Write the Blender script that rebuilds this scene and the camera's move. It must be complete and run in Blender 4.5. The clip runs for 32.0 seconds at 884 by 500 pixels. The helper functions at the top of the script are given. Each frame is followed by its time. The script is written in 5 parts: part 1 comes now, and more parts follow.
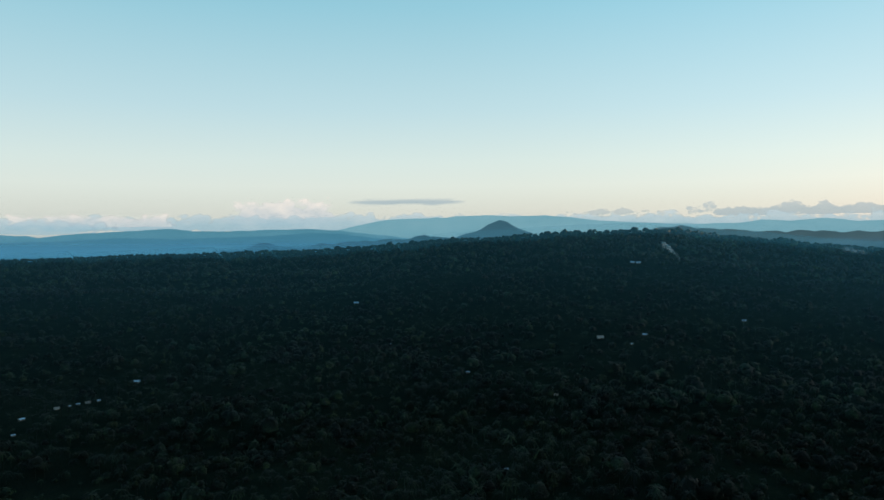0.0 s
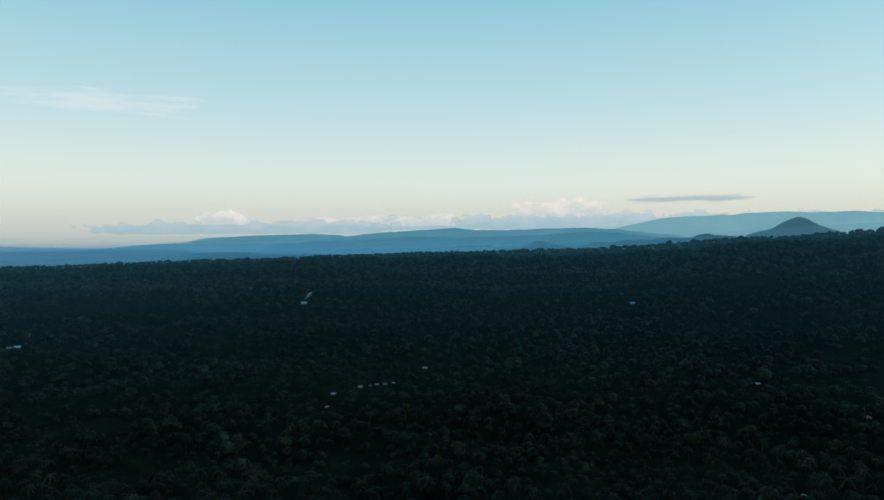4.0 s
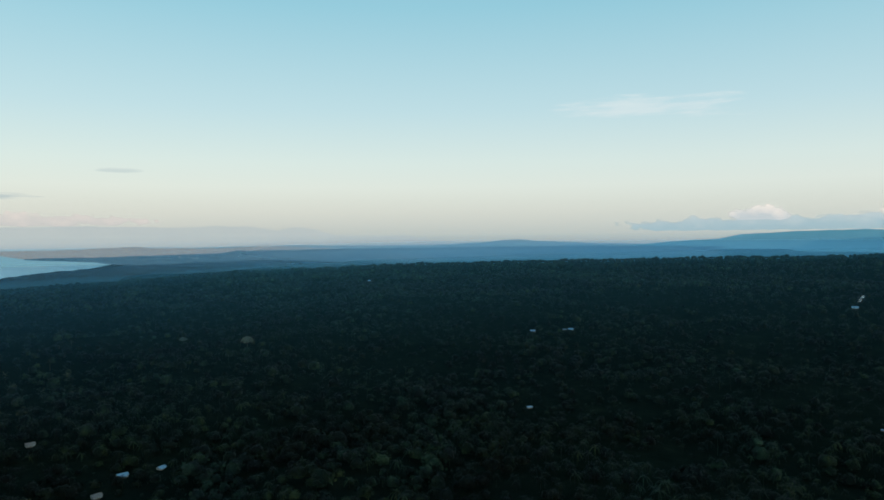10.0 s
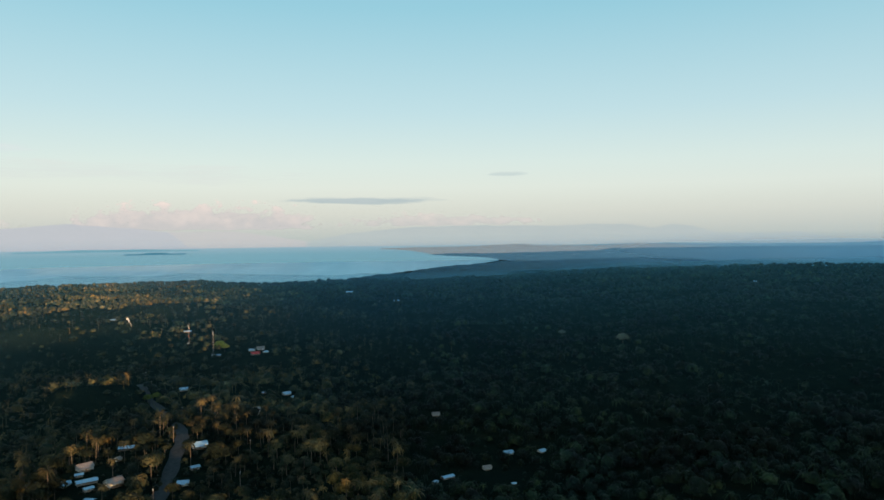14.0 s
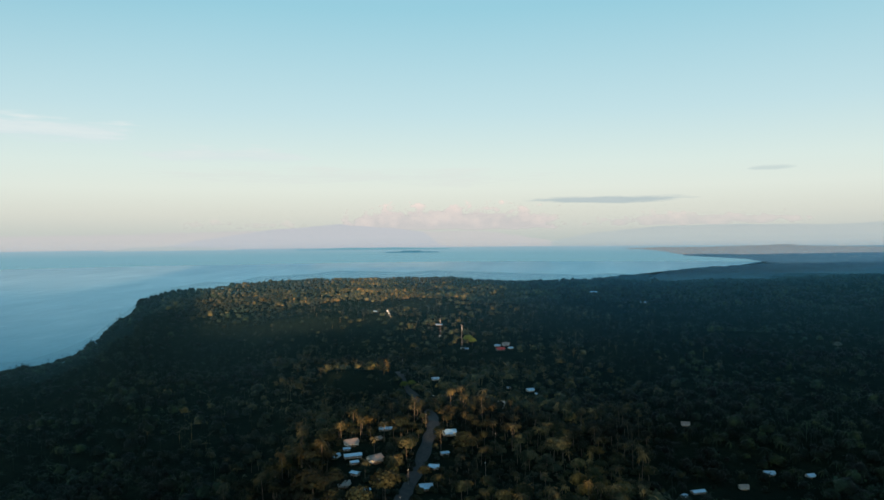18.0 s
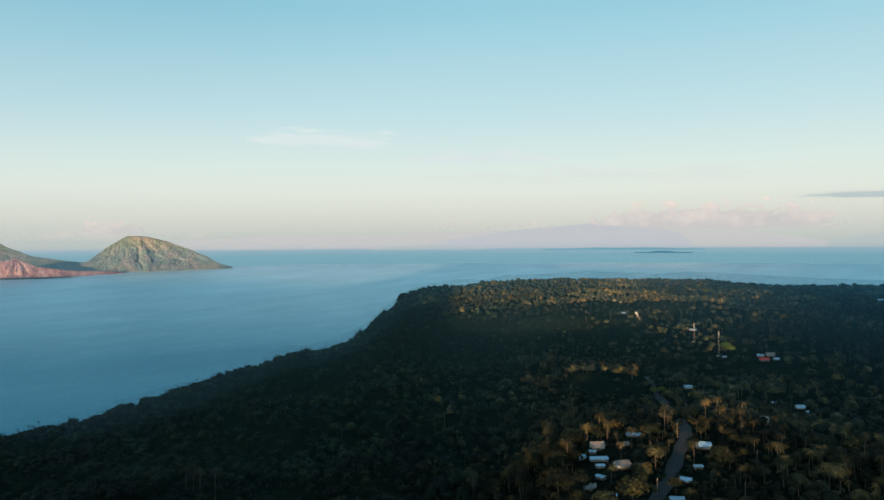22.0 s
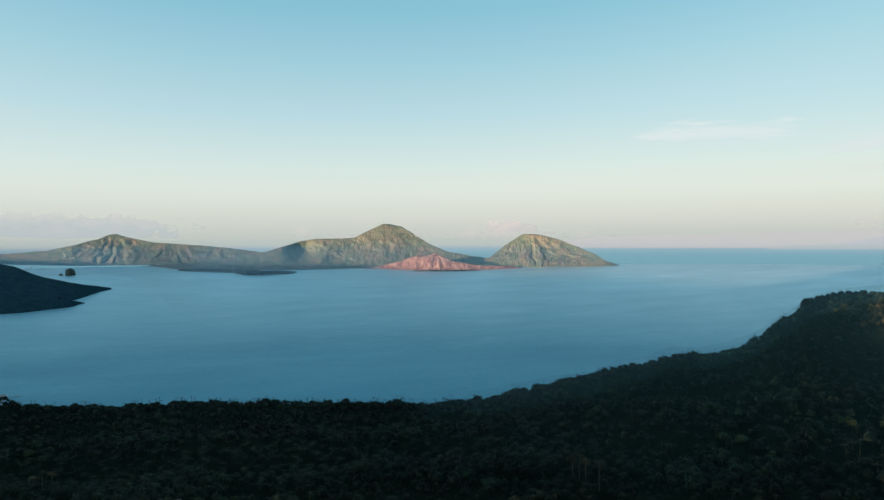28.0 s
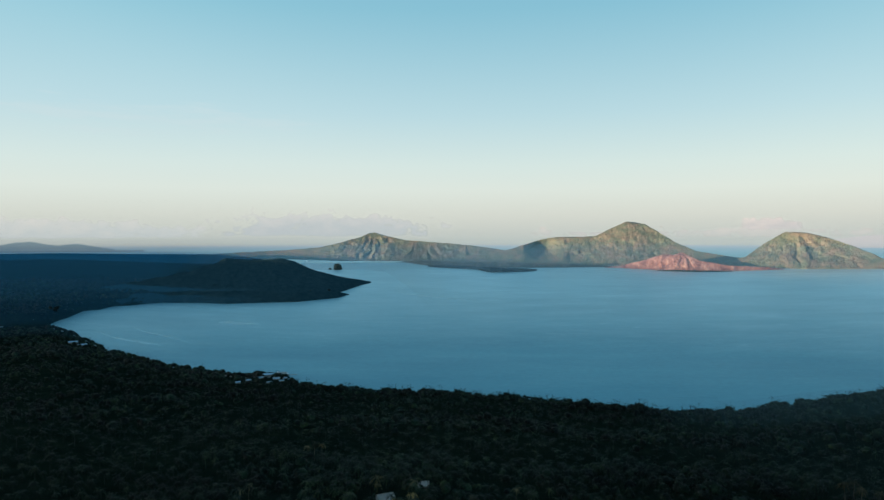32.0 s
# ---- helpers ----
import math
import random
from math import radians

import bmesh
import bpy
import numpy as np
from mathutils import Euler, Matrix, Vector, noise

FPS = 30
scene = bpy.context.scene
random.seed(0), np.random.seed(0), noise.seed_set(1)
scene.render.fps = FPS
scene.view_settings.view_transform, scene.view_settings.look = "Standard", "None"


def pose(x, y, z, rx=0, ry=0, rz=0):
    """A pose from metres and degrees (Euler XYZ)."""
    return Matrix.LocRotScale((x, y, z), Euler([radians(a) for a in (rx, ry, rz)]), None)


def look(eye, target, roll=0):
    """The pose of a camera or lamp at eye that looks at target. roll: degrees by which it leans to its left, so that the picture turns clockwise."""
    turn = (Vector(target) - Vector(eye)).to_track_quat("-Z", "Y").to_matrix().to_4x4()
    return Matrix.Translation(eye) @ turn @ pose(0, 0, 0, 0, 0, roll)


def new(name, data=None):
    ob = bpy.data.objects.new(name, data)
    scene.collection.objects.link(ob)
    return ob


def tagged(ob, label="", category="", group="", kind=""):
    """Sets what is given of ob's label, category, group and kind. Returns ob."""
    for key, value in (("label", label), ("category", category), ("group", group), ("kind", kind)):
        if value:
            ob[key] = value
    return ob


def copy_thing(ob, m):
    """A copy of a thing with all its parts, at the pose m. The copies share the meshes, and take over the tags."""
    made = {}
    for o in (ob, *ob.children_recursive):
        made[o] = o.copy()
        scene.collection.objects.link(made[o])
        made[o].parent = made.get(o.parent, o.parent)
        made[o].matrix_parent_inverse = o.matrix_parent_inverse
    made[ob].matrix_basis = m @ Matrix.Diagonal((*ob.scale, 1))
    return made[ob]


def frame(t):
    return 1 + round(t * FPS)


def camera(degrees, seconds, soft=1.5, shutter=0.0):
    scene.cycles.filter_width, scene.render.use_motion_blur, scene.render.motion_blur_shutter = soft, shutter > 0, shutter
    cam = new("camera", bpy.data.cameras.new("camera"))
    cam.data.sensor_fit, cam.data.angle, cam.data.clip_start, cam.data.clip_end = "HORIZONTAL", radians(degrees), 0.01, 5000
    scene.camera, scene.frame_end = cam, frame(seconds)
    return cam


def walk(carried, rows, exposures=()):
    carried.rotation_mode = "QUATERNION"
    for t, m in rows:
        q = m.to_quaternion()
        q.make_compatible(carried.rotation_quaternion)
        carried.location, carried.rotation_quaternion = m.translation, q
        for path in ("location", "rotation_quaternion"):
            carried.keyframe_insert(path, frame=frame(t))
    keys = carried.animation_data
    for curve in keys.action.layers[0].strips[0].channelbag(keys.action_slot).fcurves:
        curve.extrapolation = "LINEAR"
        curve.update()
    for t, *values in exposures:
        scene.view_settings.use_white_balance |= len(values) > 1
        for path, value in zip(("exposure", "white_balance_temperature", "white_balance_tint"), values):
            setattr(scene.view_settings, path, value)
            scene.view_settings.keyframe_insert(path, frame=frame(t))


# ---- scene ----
EYE = 310.0  # height of the drone above the sea
cam = camera(64.31, 32.0)
TURN = (  # seconds, heading to the left, pitch, roll
    (0, -0.00, -1.14, 0.38), (0.5, 3.40, -1.13, 0.39), (1, 6.84, -1.12, 0.39), (1.5, 9.49, -1.13, 0.37), (2, 12.04, -1.12, 0.37),
    (2.5, 14.61, -1.13, 0.36), (3, 17.01, -1.13, 0.37), (3.5, 19.61, -1.12, 0.38), (5.5, 29.89, -1.12, 0.37), (6, 32.89, -1.14, 0.40),
    (6.5, 36.12, -1.13, 0.40), (7, 39.44, -1.16, 0.42), (7.5, 43.16, -1.15, 0.44), (8, 47.51, -1.13, 0.44), (8.5, 51.94, -1.15, 0.44),
    (9, 56.20, -1.13, 0.46), (9.5, 60.04, -1.11, 0.48), (10, 63.74, -1.10, 0.50), (10.5, 68.47, -1.06, 0.54), (11, 72.62, -1.03, 0.54),
    (11.5, 76.69, -1.01, 0.55), (12, 80.90, -1.04, 0.55), (12.5, 84.89, -1.01, 0.56), (13, 88.87, -1.02, 0.60), (13.5, 91.90, -1.02, 0.62),
    (14, 93.69, -1.02, 0.64), (14.5, 96.18, -0.99, 0.62), (16.5, 105.46, -0.94, 0.59), (17, 108.03, -0.92, 0.55), (18, 113.41, -0.89, 0.48),
    (19, 118.70, -0.84, 0.43), (20, 123.65, -0.82, 0.47), (21, 128.42, -0.79, 0.44), (22, 133.32, -0.77, 0.39), (23, 138.24, -0.75, 0.37),
    (24, 143.12, -0.76, 0.31), (25, 147.59, -0.76, 0.29), (25.5, 149.93, -0.77, 0.29), (27.5, 161.51, -0.78, 0.24), (28, 164.01, -0.77, 0.21),
    (29, 168.64, -0.80, 0.17), (30, 173.57, -0.80, 0.15), (31, 178.51, -0.85, 0.12), (32, 183.44, -0.86, 0.11),
)
walk(cam, [(t, pose(0, 0, EYE, 90 + p, r, y)) for t, y, p, r in TURN], [(0, 1.4), (32, 1.4)])

# ---- light ----
SUN_AZ, SUN_EL = -62.0, 1.5
sun = new("sun", bpy.data.lights.new("sun", "SUN"))
sun.data.energy, sun.data.angle, sun.data.color = 5.0, radians(0.6), (1.0, 0.60, 0.30)
sun.matrix_world = look((-math.sin(radians(SUN_AZ)) * 900, math.cos(radians(SUN_AZ)) * 900, 900 * math.tan(radians(SUN_EL))), (0, 0, 0))

world = bpy.data.worlds.new("sky")
scene.world = world
world.use_nodes = True
wn, wl = world.node_tree.nodes, world.node_tree.links
wn.clear()
sky = wn.new("ShaderNodeTexSky")
sky.sky_type, sky.sun_disc = "NISHITA", False
sky.sun_elevation, sky.sun_rotation = radians(SUN_EL), radians(-SUN_AZ)
w_out, w_bg, w_air = wn.new("ShaderNodeOutputWorld"), wn.new("ShaderNodeBackground"), wn.new("ShaderNodeBackground")
w_add = wn.new("ShaderNodeAddShader")
sky.air_density, sky.dust_density = 1.0, 1.0
wl.new(sky.outputs[0], w_bg.inputs[0])
w_bg.inputs[1].default_value = 0.019
# thin high air: a plain gradient from the pale horizon to the teal zenith
w_co, w_sep, w_ramp = wn.new("ShaderNodeTexCoord"), wn.new("ShaderNodeSeparateXYZ"), wn.new("ShaderNodeValToRGB")
wl.new(w_co.outputs["Generated"], w_sep.inputs[0])
wl.new(w_sep.outputs[2], w_ramp.inputs[0])
stops = ((0.0, (0.505, 0.565, 0.535)), (0.035, (0.60, 0.66, 0.625)), (0.07, (0.65, 0.735, 0.712)), (0.104, (0.61, 0.735, 0.735)),
         (0.174, (0.465, 0.665, 0.735)), (0.31, (0.265, 0.55, 0.67)), (0.5, (0.19, 0.46, 0.62)), (0.8, (0.13, 0.35, 0.52)))
while len(w_ramp.color_ramp.elements) < len(stops):
    w_ramp.color_ramp.elements.new(0.5)
for e, (p, c) in zip(w_ramp.color_ramp.elements, stops):
    e.position, e.color = p, (*c, 1)
# the sky is deeper away from the sunset, with a glow added beyond the view
def w_toward(az, el, a, b, low, high):
    dot, reach = wn.new("ShaderNodeVectorMath"), wn.new("ShaderNodeMapRange")
    dot.operation, reach.interpolation_type = "DOT_PRODUCT", "SMOOTHSTEP"
    dot.inputs[1].default_value = (-math.sin(radians(az)) * math.cos(radians(el)), math.cos(radians(az)) * math.cos(radians(el)), math.sin(radians(el)))
    wl.new(w_co.outputs["Generated"], dot.inputs[0])
    wl.new(dot.outputs["Value"], reach.inputs[0])
    for i, v in enumerate((a, b, low, high)):
        reach.inputs[i + 1].default_value = v
    return reach.outputs[0]


w_deep, w_glow, w_high = wn.new("ShaderNodeMix"), wn.new("ShaderNodeMix"), wn.new("ShaderNodeMix")
for node, mode in ((w_deep, "MULTIPLY"), (w_glow, "ADD"), (w_high, "MULTIPLY")):
    node.data_type, node.blend_type = "RGBA", mode
wl.new(w_toward(172, 50, 0.66, 1.0, 0.0, 1.0), w_deep.inputs[0])
wl.new(w_ramp.outputs[0], w_deep.inputs[6])
w_deep.inputs[7].default_value = (0.66, 0.80, 0.87, 1)
# added glow beside the sunset, out of view, to brighten the wood
wl.new(w_toward(-90, 6, 0.70, 1.0, 0.0, 1.0), w_glow.inputs[0])
wl.new(w_deep.outputs[2], w_glow.inputs[6])
w_glow.inputs[7].default_value = (1.75, 1.65, 1.45, 1)
wl.new(w_toward(-45, 30, 0.70, 1.0, 0.0, 1.0), w_high.inputs[0])
wl.new(w_glow.outputs[2], w_high.inputs[6])
w_high.inputs[7].default_value = (1.06, 1.08, 1.10, 1)
wl.new(w_high.outputs[2], w_air.inputs[0])
w_air.inputs[1].default_value = 0.379
wl.new(w_bg.outputs[0], w_add.inputs[0])
wl.new(w_air.outputs[0], w_add.inputs[1])
wl.new(w_add.outputs[0], w_out.inputs[0])


# ---- materials ----
class Mat:
    """A small node builder: one principled material in world metres."""

    def __init__(self, name, rough=0.8, metal=0.0, spec=0.3):
        self.m = bpy.data.materials.new(name)
        self.m.use_nodes = True
        self.n, self.l = self.m.node_tree.nodes, self.m.node_tree.links
        self.b = self.n["Principled BSDF"]
        self.b.inputs["Roughness"].default_value = rough
        self.b.inputs["Metallic"].default_value = metal
        self.b.inputs["Specular IOR Level"].default_value = spec
        self.co = self.n.new("ShaderNodeTexCoord").outputs["Object"]
        self.place = self.n.new("ShaderNodeNewGeometry").outputs["Position"]

    def noise(self, scale, detail=4, rough=0.6, stretch=None, where=None):
        t = self.n.new("ShaderNodeTexNoise")
        t.inputs["Scale"].default_value, t.inputs["Detail"].default_value, t.inputs["Roughness"].default_value = scale, detail, rough
        src = where or self.place
        if stretch:
            mp = self.n.new("ShaderNodeMapping")
            mp.inputs["Scale"].default_value = stretch
            self.l.new(src, mp.inputs[0])
            src = mp.outputs[0]
        self.l.new(src, t.inputs["Vector"])
        return t.outputs["Fac"]

    def ramp(self, fac, stops):
        r = self.n.new("ShaderNodeValToRGB")
        while len(r.color_ramp.elements) < len(stops):
            r.color_ramp.elements.new(0.5)
        for e, (p, c) in zip(r.color_ramp.elements, stops):
            e.position, e.color = p, ((c, c, c, 1) if isinstance(c, float) else (*c, 1))
        self.l.new(fac, r.inputs[0])
        return r.outputs[0]

    def mix(self, fac, a, b, mode="MIX"):
        x = self.n.new("ShaderNodeMix")
        x.data_type, x.blend_type = "RGBA", mode
        for v, i in ((fac, 0), (a, 6), (b, 7)):
            if isinstance(v, (float, int)):
                x.inputs[i].default_value = v
            elif isinstance(v, tuple):
                x.inputs[i].default_value = (*v, 1)
            else:
                self.l.new(v, x.inputs[i])
        return x.outputs[2]

    def math(self, op, a, b=0.0):
        x = self.n.new("ShaderNodeMath")
        x.operation = op
        for v, i in ((a, 0), (b, 1)):
            if isinstance(v, (float, int)):
                x.inputs[i].default_value = v
            else:
                self.l.new(v, x.inputs[i])
        return x.outputs[0]

    def color(self, c):
        if isinstance(c, tuple):
            self.b.inputs["Base Color"].default_value = (*c, 1)
        else:
            self.l.new(c, self.b.inputs["Base Color"])
        return self

    def level(self):
        up = self.n.new("ShaderNodeCombineXYZ")
        up.inputs[2].default_value = 1.0
        self.l.new(up.outputs[0], self.b.inputs["Normal"])

    def bump(self, fac, strength, dist):
        x = self.n.new("ShaderNodeBump")
        x.inputs["Strength"].default_value, x.inputs["Distance"].default_value = strength, dist
        self.l.new(fac, x.inputs["Height"])
        self.l.new(x.outputs[0], self.b.inputs["Normal"])
        return self

    def island(self):
        return self.n.new("ShaderNodeNewGeometry").outputs["Random Per Island"]

    def any_object(self):
        return self.n.new("ShaderNodeObjectInfo").outputs["Random"]


def leaf_material(name, dark, mid, light, piece=0.45):
    m = Mat(name, 0.75, spec=0.12)
    tree = m.noise(0.09, 2, 0.5)
    wide = m.noise(0.016, 3, 0.55)
    c = m.ramp(tree, ((0.32, dark), (0.5, mid), (0.70, light)))
    c = m.mix(m.ramp(wide, ((0.38, 0.85), (0.54, 0.0))), c, tuple(0.5 * a for a in mid))
    c = m.mix(piece, c, m.ramp(m.island(), ((0.0, 0.6), (0.6, 1.0), (1.0, 1.35))), "MULTIPLY")
    # drier and greener stands of trees
    c = m.mix(0.75, c, m.ramp(m.noise(0.021, 3, 0.6, (1.0, 1.0, 0.2)), ((0.36, (0.72, 0.98, 1.22)), (0.5, (0.95, 1.05, 0.95)), (0.64, (1.42, 1.15, 0.62)))), "MULTIPLY")
    # broad dark and light patches painted as shaded hollows and lit swells
    c = m.mix(0.9, c, m.ramp(m.noise(0.0065, 3, 0.6), ((0.36, 0.45), (0.5, 1.0), (0.64, 1.55))), "MULTIPLY")
    # dark specks painted as the shade in the gaps between leaves
    leafy = m.noise(0.9, 5, 0.75)
    c = m.mix(0.85, c, m.ramp(leafy, ((0.36, 0.38), (0.52, 1.0), (0.68, 1.55))), "MULTIPLY")
    m.color(c).bump(leafy, 0.95, 0.95)
    return m.m


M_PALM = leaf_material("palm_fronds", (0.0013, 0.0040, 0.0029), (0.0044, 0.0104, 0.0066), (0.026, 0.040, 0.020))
# brighter, warmer copies of the palm and leaf colours paint sunlight on trees
M_SUN_PALM = leaf_material("sun_tinted_palm_fronds", (0.0105, 0.0145, 0.0085), (0.036, 0.036, 0.019), (0.150, 0.108, 0.046))
M_SUN_OLIVE = leaf_material("sun_tinted_olive_leaves", (0.0050, 0.0105, 0.0070), (0.0145, 0.0215, 0.0120), (0.088, 0.072, 0.032))
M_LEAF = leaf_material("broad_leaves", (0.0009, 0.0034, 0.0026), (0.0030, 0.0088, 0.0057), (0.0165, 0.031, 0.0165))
M_BRIGHT = leaf_material("light_green_leaves", (0.035, 0.060, 0.012), (0.055, 0.085, 0.018), (0.085, 0.11, 0.026))
M_DRYLEAF = leaf_material("dry_pale_leaves", (0.06, 0.075, 0.06), (0.09, 0.105, 0.085), (0.13, 0.14, 0.11))
m = Mat("bark", 0.9, spec=0.1)
m.color(m.ramp(m.noise(3.0, 4), ((0.3, (0.04, 0.033, 0.026)), (0.7, (0.10, 0.085, 0.066)))))
M_BARK = m.m

m = Mat("forest_floor", 1.0, spec=0.0)
c = m.ramp(m.noise(0.05, 6, 0.7), ((0.3, (0.004, 0.008, 0.006)), (0.55, (0.008, 0.0135, 0.0095)), (0.75, (0.018, 0.023, 0.014))))
c = m.mix(m.ramp(m.noise(0.006, 4), ((0.45, 0.0), (0.65, 0.7))), c, (0.006, 0.011, 0.0085))
m.color(c).bump(m.noise(0.12, 6, 0.75), 1.0, 4.0)
M_GROUND = m.m

def sea_material():
    """Wind-ruffled water: a blue body and a gloss that grows toward grazing sight."""
    m = Mat("sea_water", 0.5)
    body, gloss, mixer, facing = (m.n.new(k) for k in ("ShaderNodeBsdfDiffuse", "ShaderNodeBsdfGlossy", "ShaderNodeMixShader", "ShaderNodeLayerWeight"))
    up = m.n.new("ShaderNodeCombineXYZ")
    up.inputs[2].default_value = 1.0
    for node in (body, gloss, facing):
        m.l.new(up.outputs[0], node.inputs["Normal"])
    c = m.ramp(m.noise(0.0016, 3, 0.5, (1.0, 2.2, 1.0)), ((0.3, (0.068, 0.214, 0.280)), (0.7, (0.096, 0.268, 0.332))))
    c = m.mix(0.8, c, m.ramp(m.noise(0.05, 8, 0.8, (1.0, 2.0, 1.0)), ((0.3, 0.80), (0.7, 1.20))), "MULTIPLY")
    m.l.new(c, body.inputs[0])
    gloss.inputs["Roughness"].default_value = 0.42
    gloss.inputs["Color"].default_value = (0.88, 0.99, 0.99, 1)
    wind = m.ramp(m.noise(0.0035, 5, 0.6, (1.0, 3.0, 1.0)), ((0.3, 0.86), (0.62, 1.05), (0.78, 1.3)))
    wind = m.math("MULTIPLY", wind, m.ramp(m.noise(0.012, 6, 0.7, (1.0, 4.0, 1.0)), ((0.50, 0.92), (0.62, 1.0), (0.74, 1.38))))
    amount = m.ramp(facing.outputs["Facing"], ((0.76, 0.055), (0.85, 0.17), (0.91, 0.47), (0.95, 0.66), (0.985, 0.69)))
    m.l.new(m.math("MULTIPLY", amount, wind), mixer.inputs[0])
    m.l.new(body.outputs[0], mixer.inputs[1])
    m.l.new(gloss.outputs[0], mixer.inputs[2])
    m.l.new(mixer.outputs[0], m.n["Material Output"].inputs[0])
    return m.m


M_SEA = sea_material()


def far_land(name, dark, light, scale=0.006, bump=12.0):
    m = Mat(name, 1.0, spec=0.0)
    m.color(m.ramp(m.noise(scale, 7, 0.65), ((0.32, dark), (0.68, light)))).bump(m.noise(scale * 3, 6, 0.7), 0.9, bump)
    return m.m


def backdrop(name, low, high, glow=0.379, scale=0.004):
    """Far hills that glow: the haze before them is put into their colour."""
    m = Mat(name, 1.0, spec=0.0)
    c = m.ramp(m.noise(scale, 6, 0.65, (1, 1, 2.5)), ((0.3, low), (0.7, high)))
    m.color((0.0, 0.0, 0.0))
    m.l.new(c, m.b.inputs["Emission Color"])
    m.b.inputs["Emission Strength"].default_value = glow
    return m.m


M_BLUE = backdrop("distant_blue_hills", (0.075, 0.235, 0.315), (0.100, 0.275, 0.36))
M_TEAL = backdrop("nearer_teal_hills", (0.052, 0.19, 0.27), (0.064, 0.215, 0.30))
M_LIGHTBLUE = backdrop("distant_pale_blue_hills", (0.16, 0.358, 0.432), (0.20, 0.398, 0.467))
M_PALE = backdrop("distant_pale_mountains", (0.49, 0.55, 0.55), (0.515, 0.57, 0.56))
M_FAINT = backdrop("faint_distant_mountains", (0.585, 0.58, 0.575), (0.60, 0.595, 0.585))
M_SHADE_WEDGE = backdrop("shaded_air_wedge", (0.535, 0.56, 0.59), (0.55, 0.57, 0.60))
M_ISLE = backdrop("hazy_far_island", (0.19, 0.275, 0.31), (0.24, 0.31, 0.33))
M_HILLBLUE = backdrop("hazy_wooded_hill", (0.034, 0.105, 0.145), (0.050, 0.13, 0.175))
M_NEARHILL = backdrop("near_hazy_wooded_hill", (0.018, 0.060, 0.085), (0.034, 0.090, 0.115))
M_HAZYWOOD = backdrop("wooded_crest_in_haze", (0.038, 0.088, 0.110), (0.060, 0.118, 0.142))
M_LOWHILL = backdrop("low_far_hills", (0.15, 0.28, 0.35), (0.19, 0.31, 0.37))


# ---- shape of the land ----
def lattice(ix, iy, seed):
    n = (ix * 374761393 + iy * 668265263 + seed * 1442695041) & 0x7FFFFFFF
    n = ((n ^ (n >> 13)) * 1274126177) & 0x7FFFFFFF
    return ((n ^ (n >> 16)) & 0xFFFF) / 65535.0


def value_noise(x, y, seed=0):
    x, y = np.asarray(x, float), np.asarray(y, float)
    ix, iy = np.floor(x).astype(np.int64), np.floor(y).astype(np.int64)
    fx, fy = x - ix, y - iy
    fx, fy = fx * fx * (3 - 2 * fx), fy * fy * (3 - 2 * fy)
    a, b = lattice(ix, iy, seed), lattice(ix + 1, iy, seed)
    c, d = lattice(ix, iy + 1, seed), lattice(ix + 1, iy + 1, seed)
    return (a + (b - a) * fx) * (1 - fy) + (c + (d - c) * fx) * fy - 0.5


def fractal(x, y, octaves=4, seed=0):
    total, amp = 0.0, 1.0
    for k in range(octaves):
        total = total + amp * value_noise(x * 2 ** k, y * 2 ** k, seed + k)
        amp *= 0.5
    return total


def smooth(a, b, x):
    t = np.clip((x - a) / (b - a), 0, 1)
    return t * t * (3 - 2 * t)


# the rim of the plateau by heading: heading, distance and height of its tree tops
RIM = np.array((
    (-36, 2600, 258), (-32, 2500, 266), (-27, 2350, 287), (-22, 2300, 307), (-18, 2300, 331), (-10, 2000, 322), (0, 2000, 302), (8, 2200, 276),
    (17, 2400, 262), (33, 2500, 244), (50, 2500, 229), (65, 2500, 214), (80, 2400, 199), (88, 2200, 187), (97, 2100, 184), (107, 2000, 192),
    (114, 2000, 203), (124, 1900, 211), (131, 1800, 204), (134.2, 1700, 202), (136.0, 1640, 193), (136.8, 1610, 189), (137.1, 1595, 166),
    (138.4, 1540, 151), (139.6, 1490, 124), (141.6, 1380, 115), (143.1, 1320, 109), (145, 1280, 117), (147.6, 1240, 107), (149.3, 1215, 100),
    (152, 1180, 90), (155, 1150, 81), (160, 1170, 52), (165, 1220, 30), (173, 1300, 18), (183, 1370, 19), (190, 1420, 13), (195.2, 1500, 11), (195.9, 1610, 12), (198.2, 1640, 12.5), (199, 1625, 13),
    (200, 1640, 13), (205, 1800, 16), (209, 2150, 12), (212.6, 2850, 12), (224, 3000, 14)))
CANOPY = 10.5


def shade_ridge(az, dist):
    """Unseen land added behind, toward the setting sun, to shade the plateau."""
    p = dist * np.cos(np.radians(az - 118))
    q = dist * np.sin(np.radians(118 - az))
    crest = 232 + 116 * smooth(140, 420, q) + 26 * fractal(q / 110.0, q * 0 + 3.3, 4, 31)
    crest = crest + 75 * smooth(500, 900, q)
    crest = crest + 116 * smooth(370, 460, -q) * (1 - smooth(1050, 1350, -q))
    far = 360 * smooth(3300, 5000, dist) * smooth(520, 820, q)
    return 120 + np.maximum((crest - 120) * np.exp(-((p + 2000) / 520.0) ** 2), far)


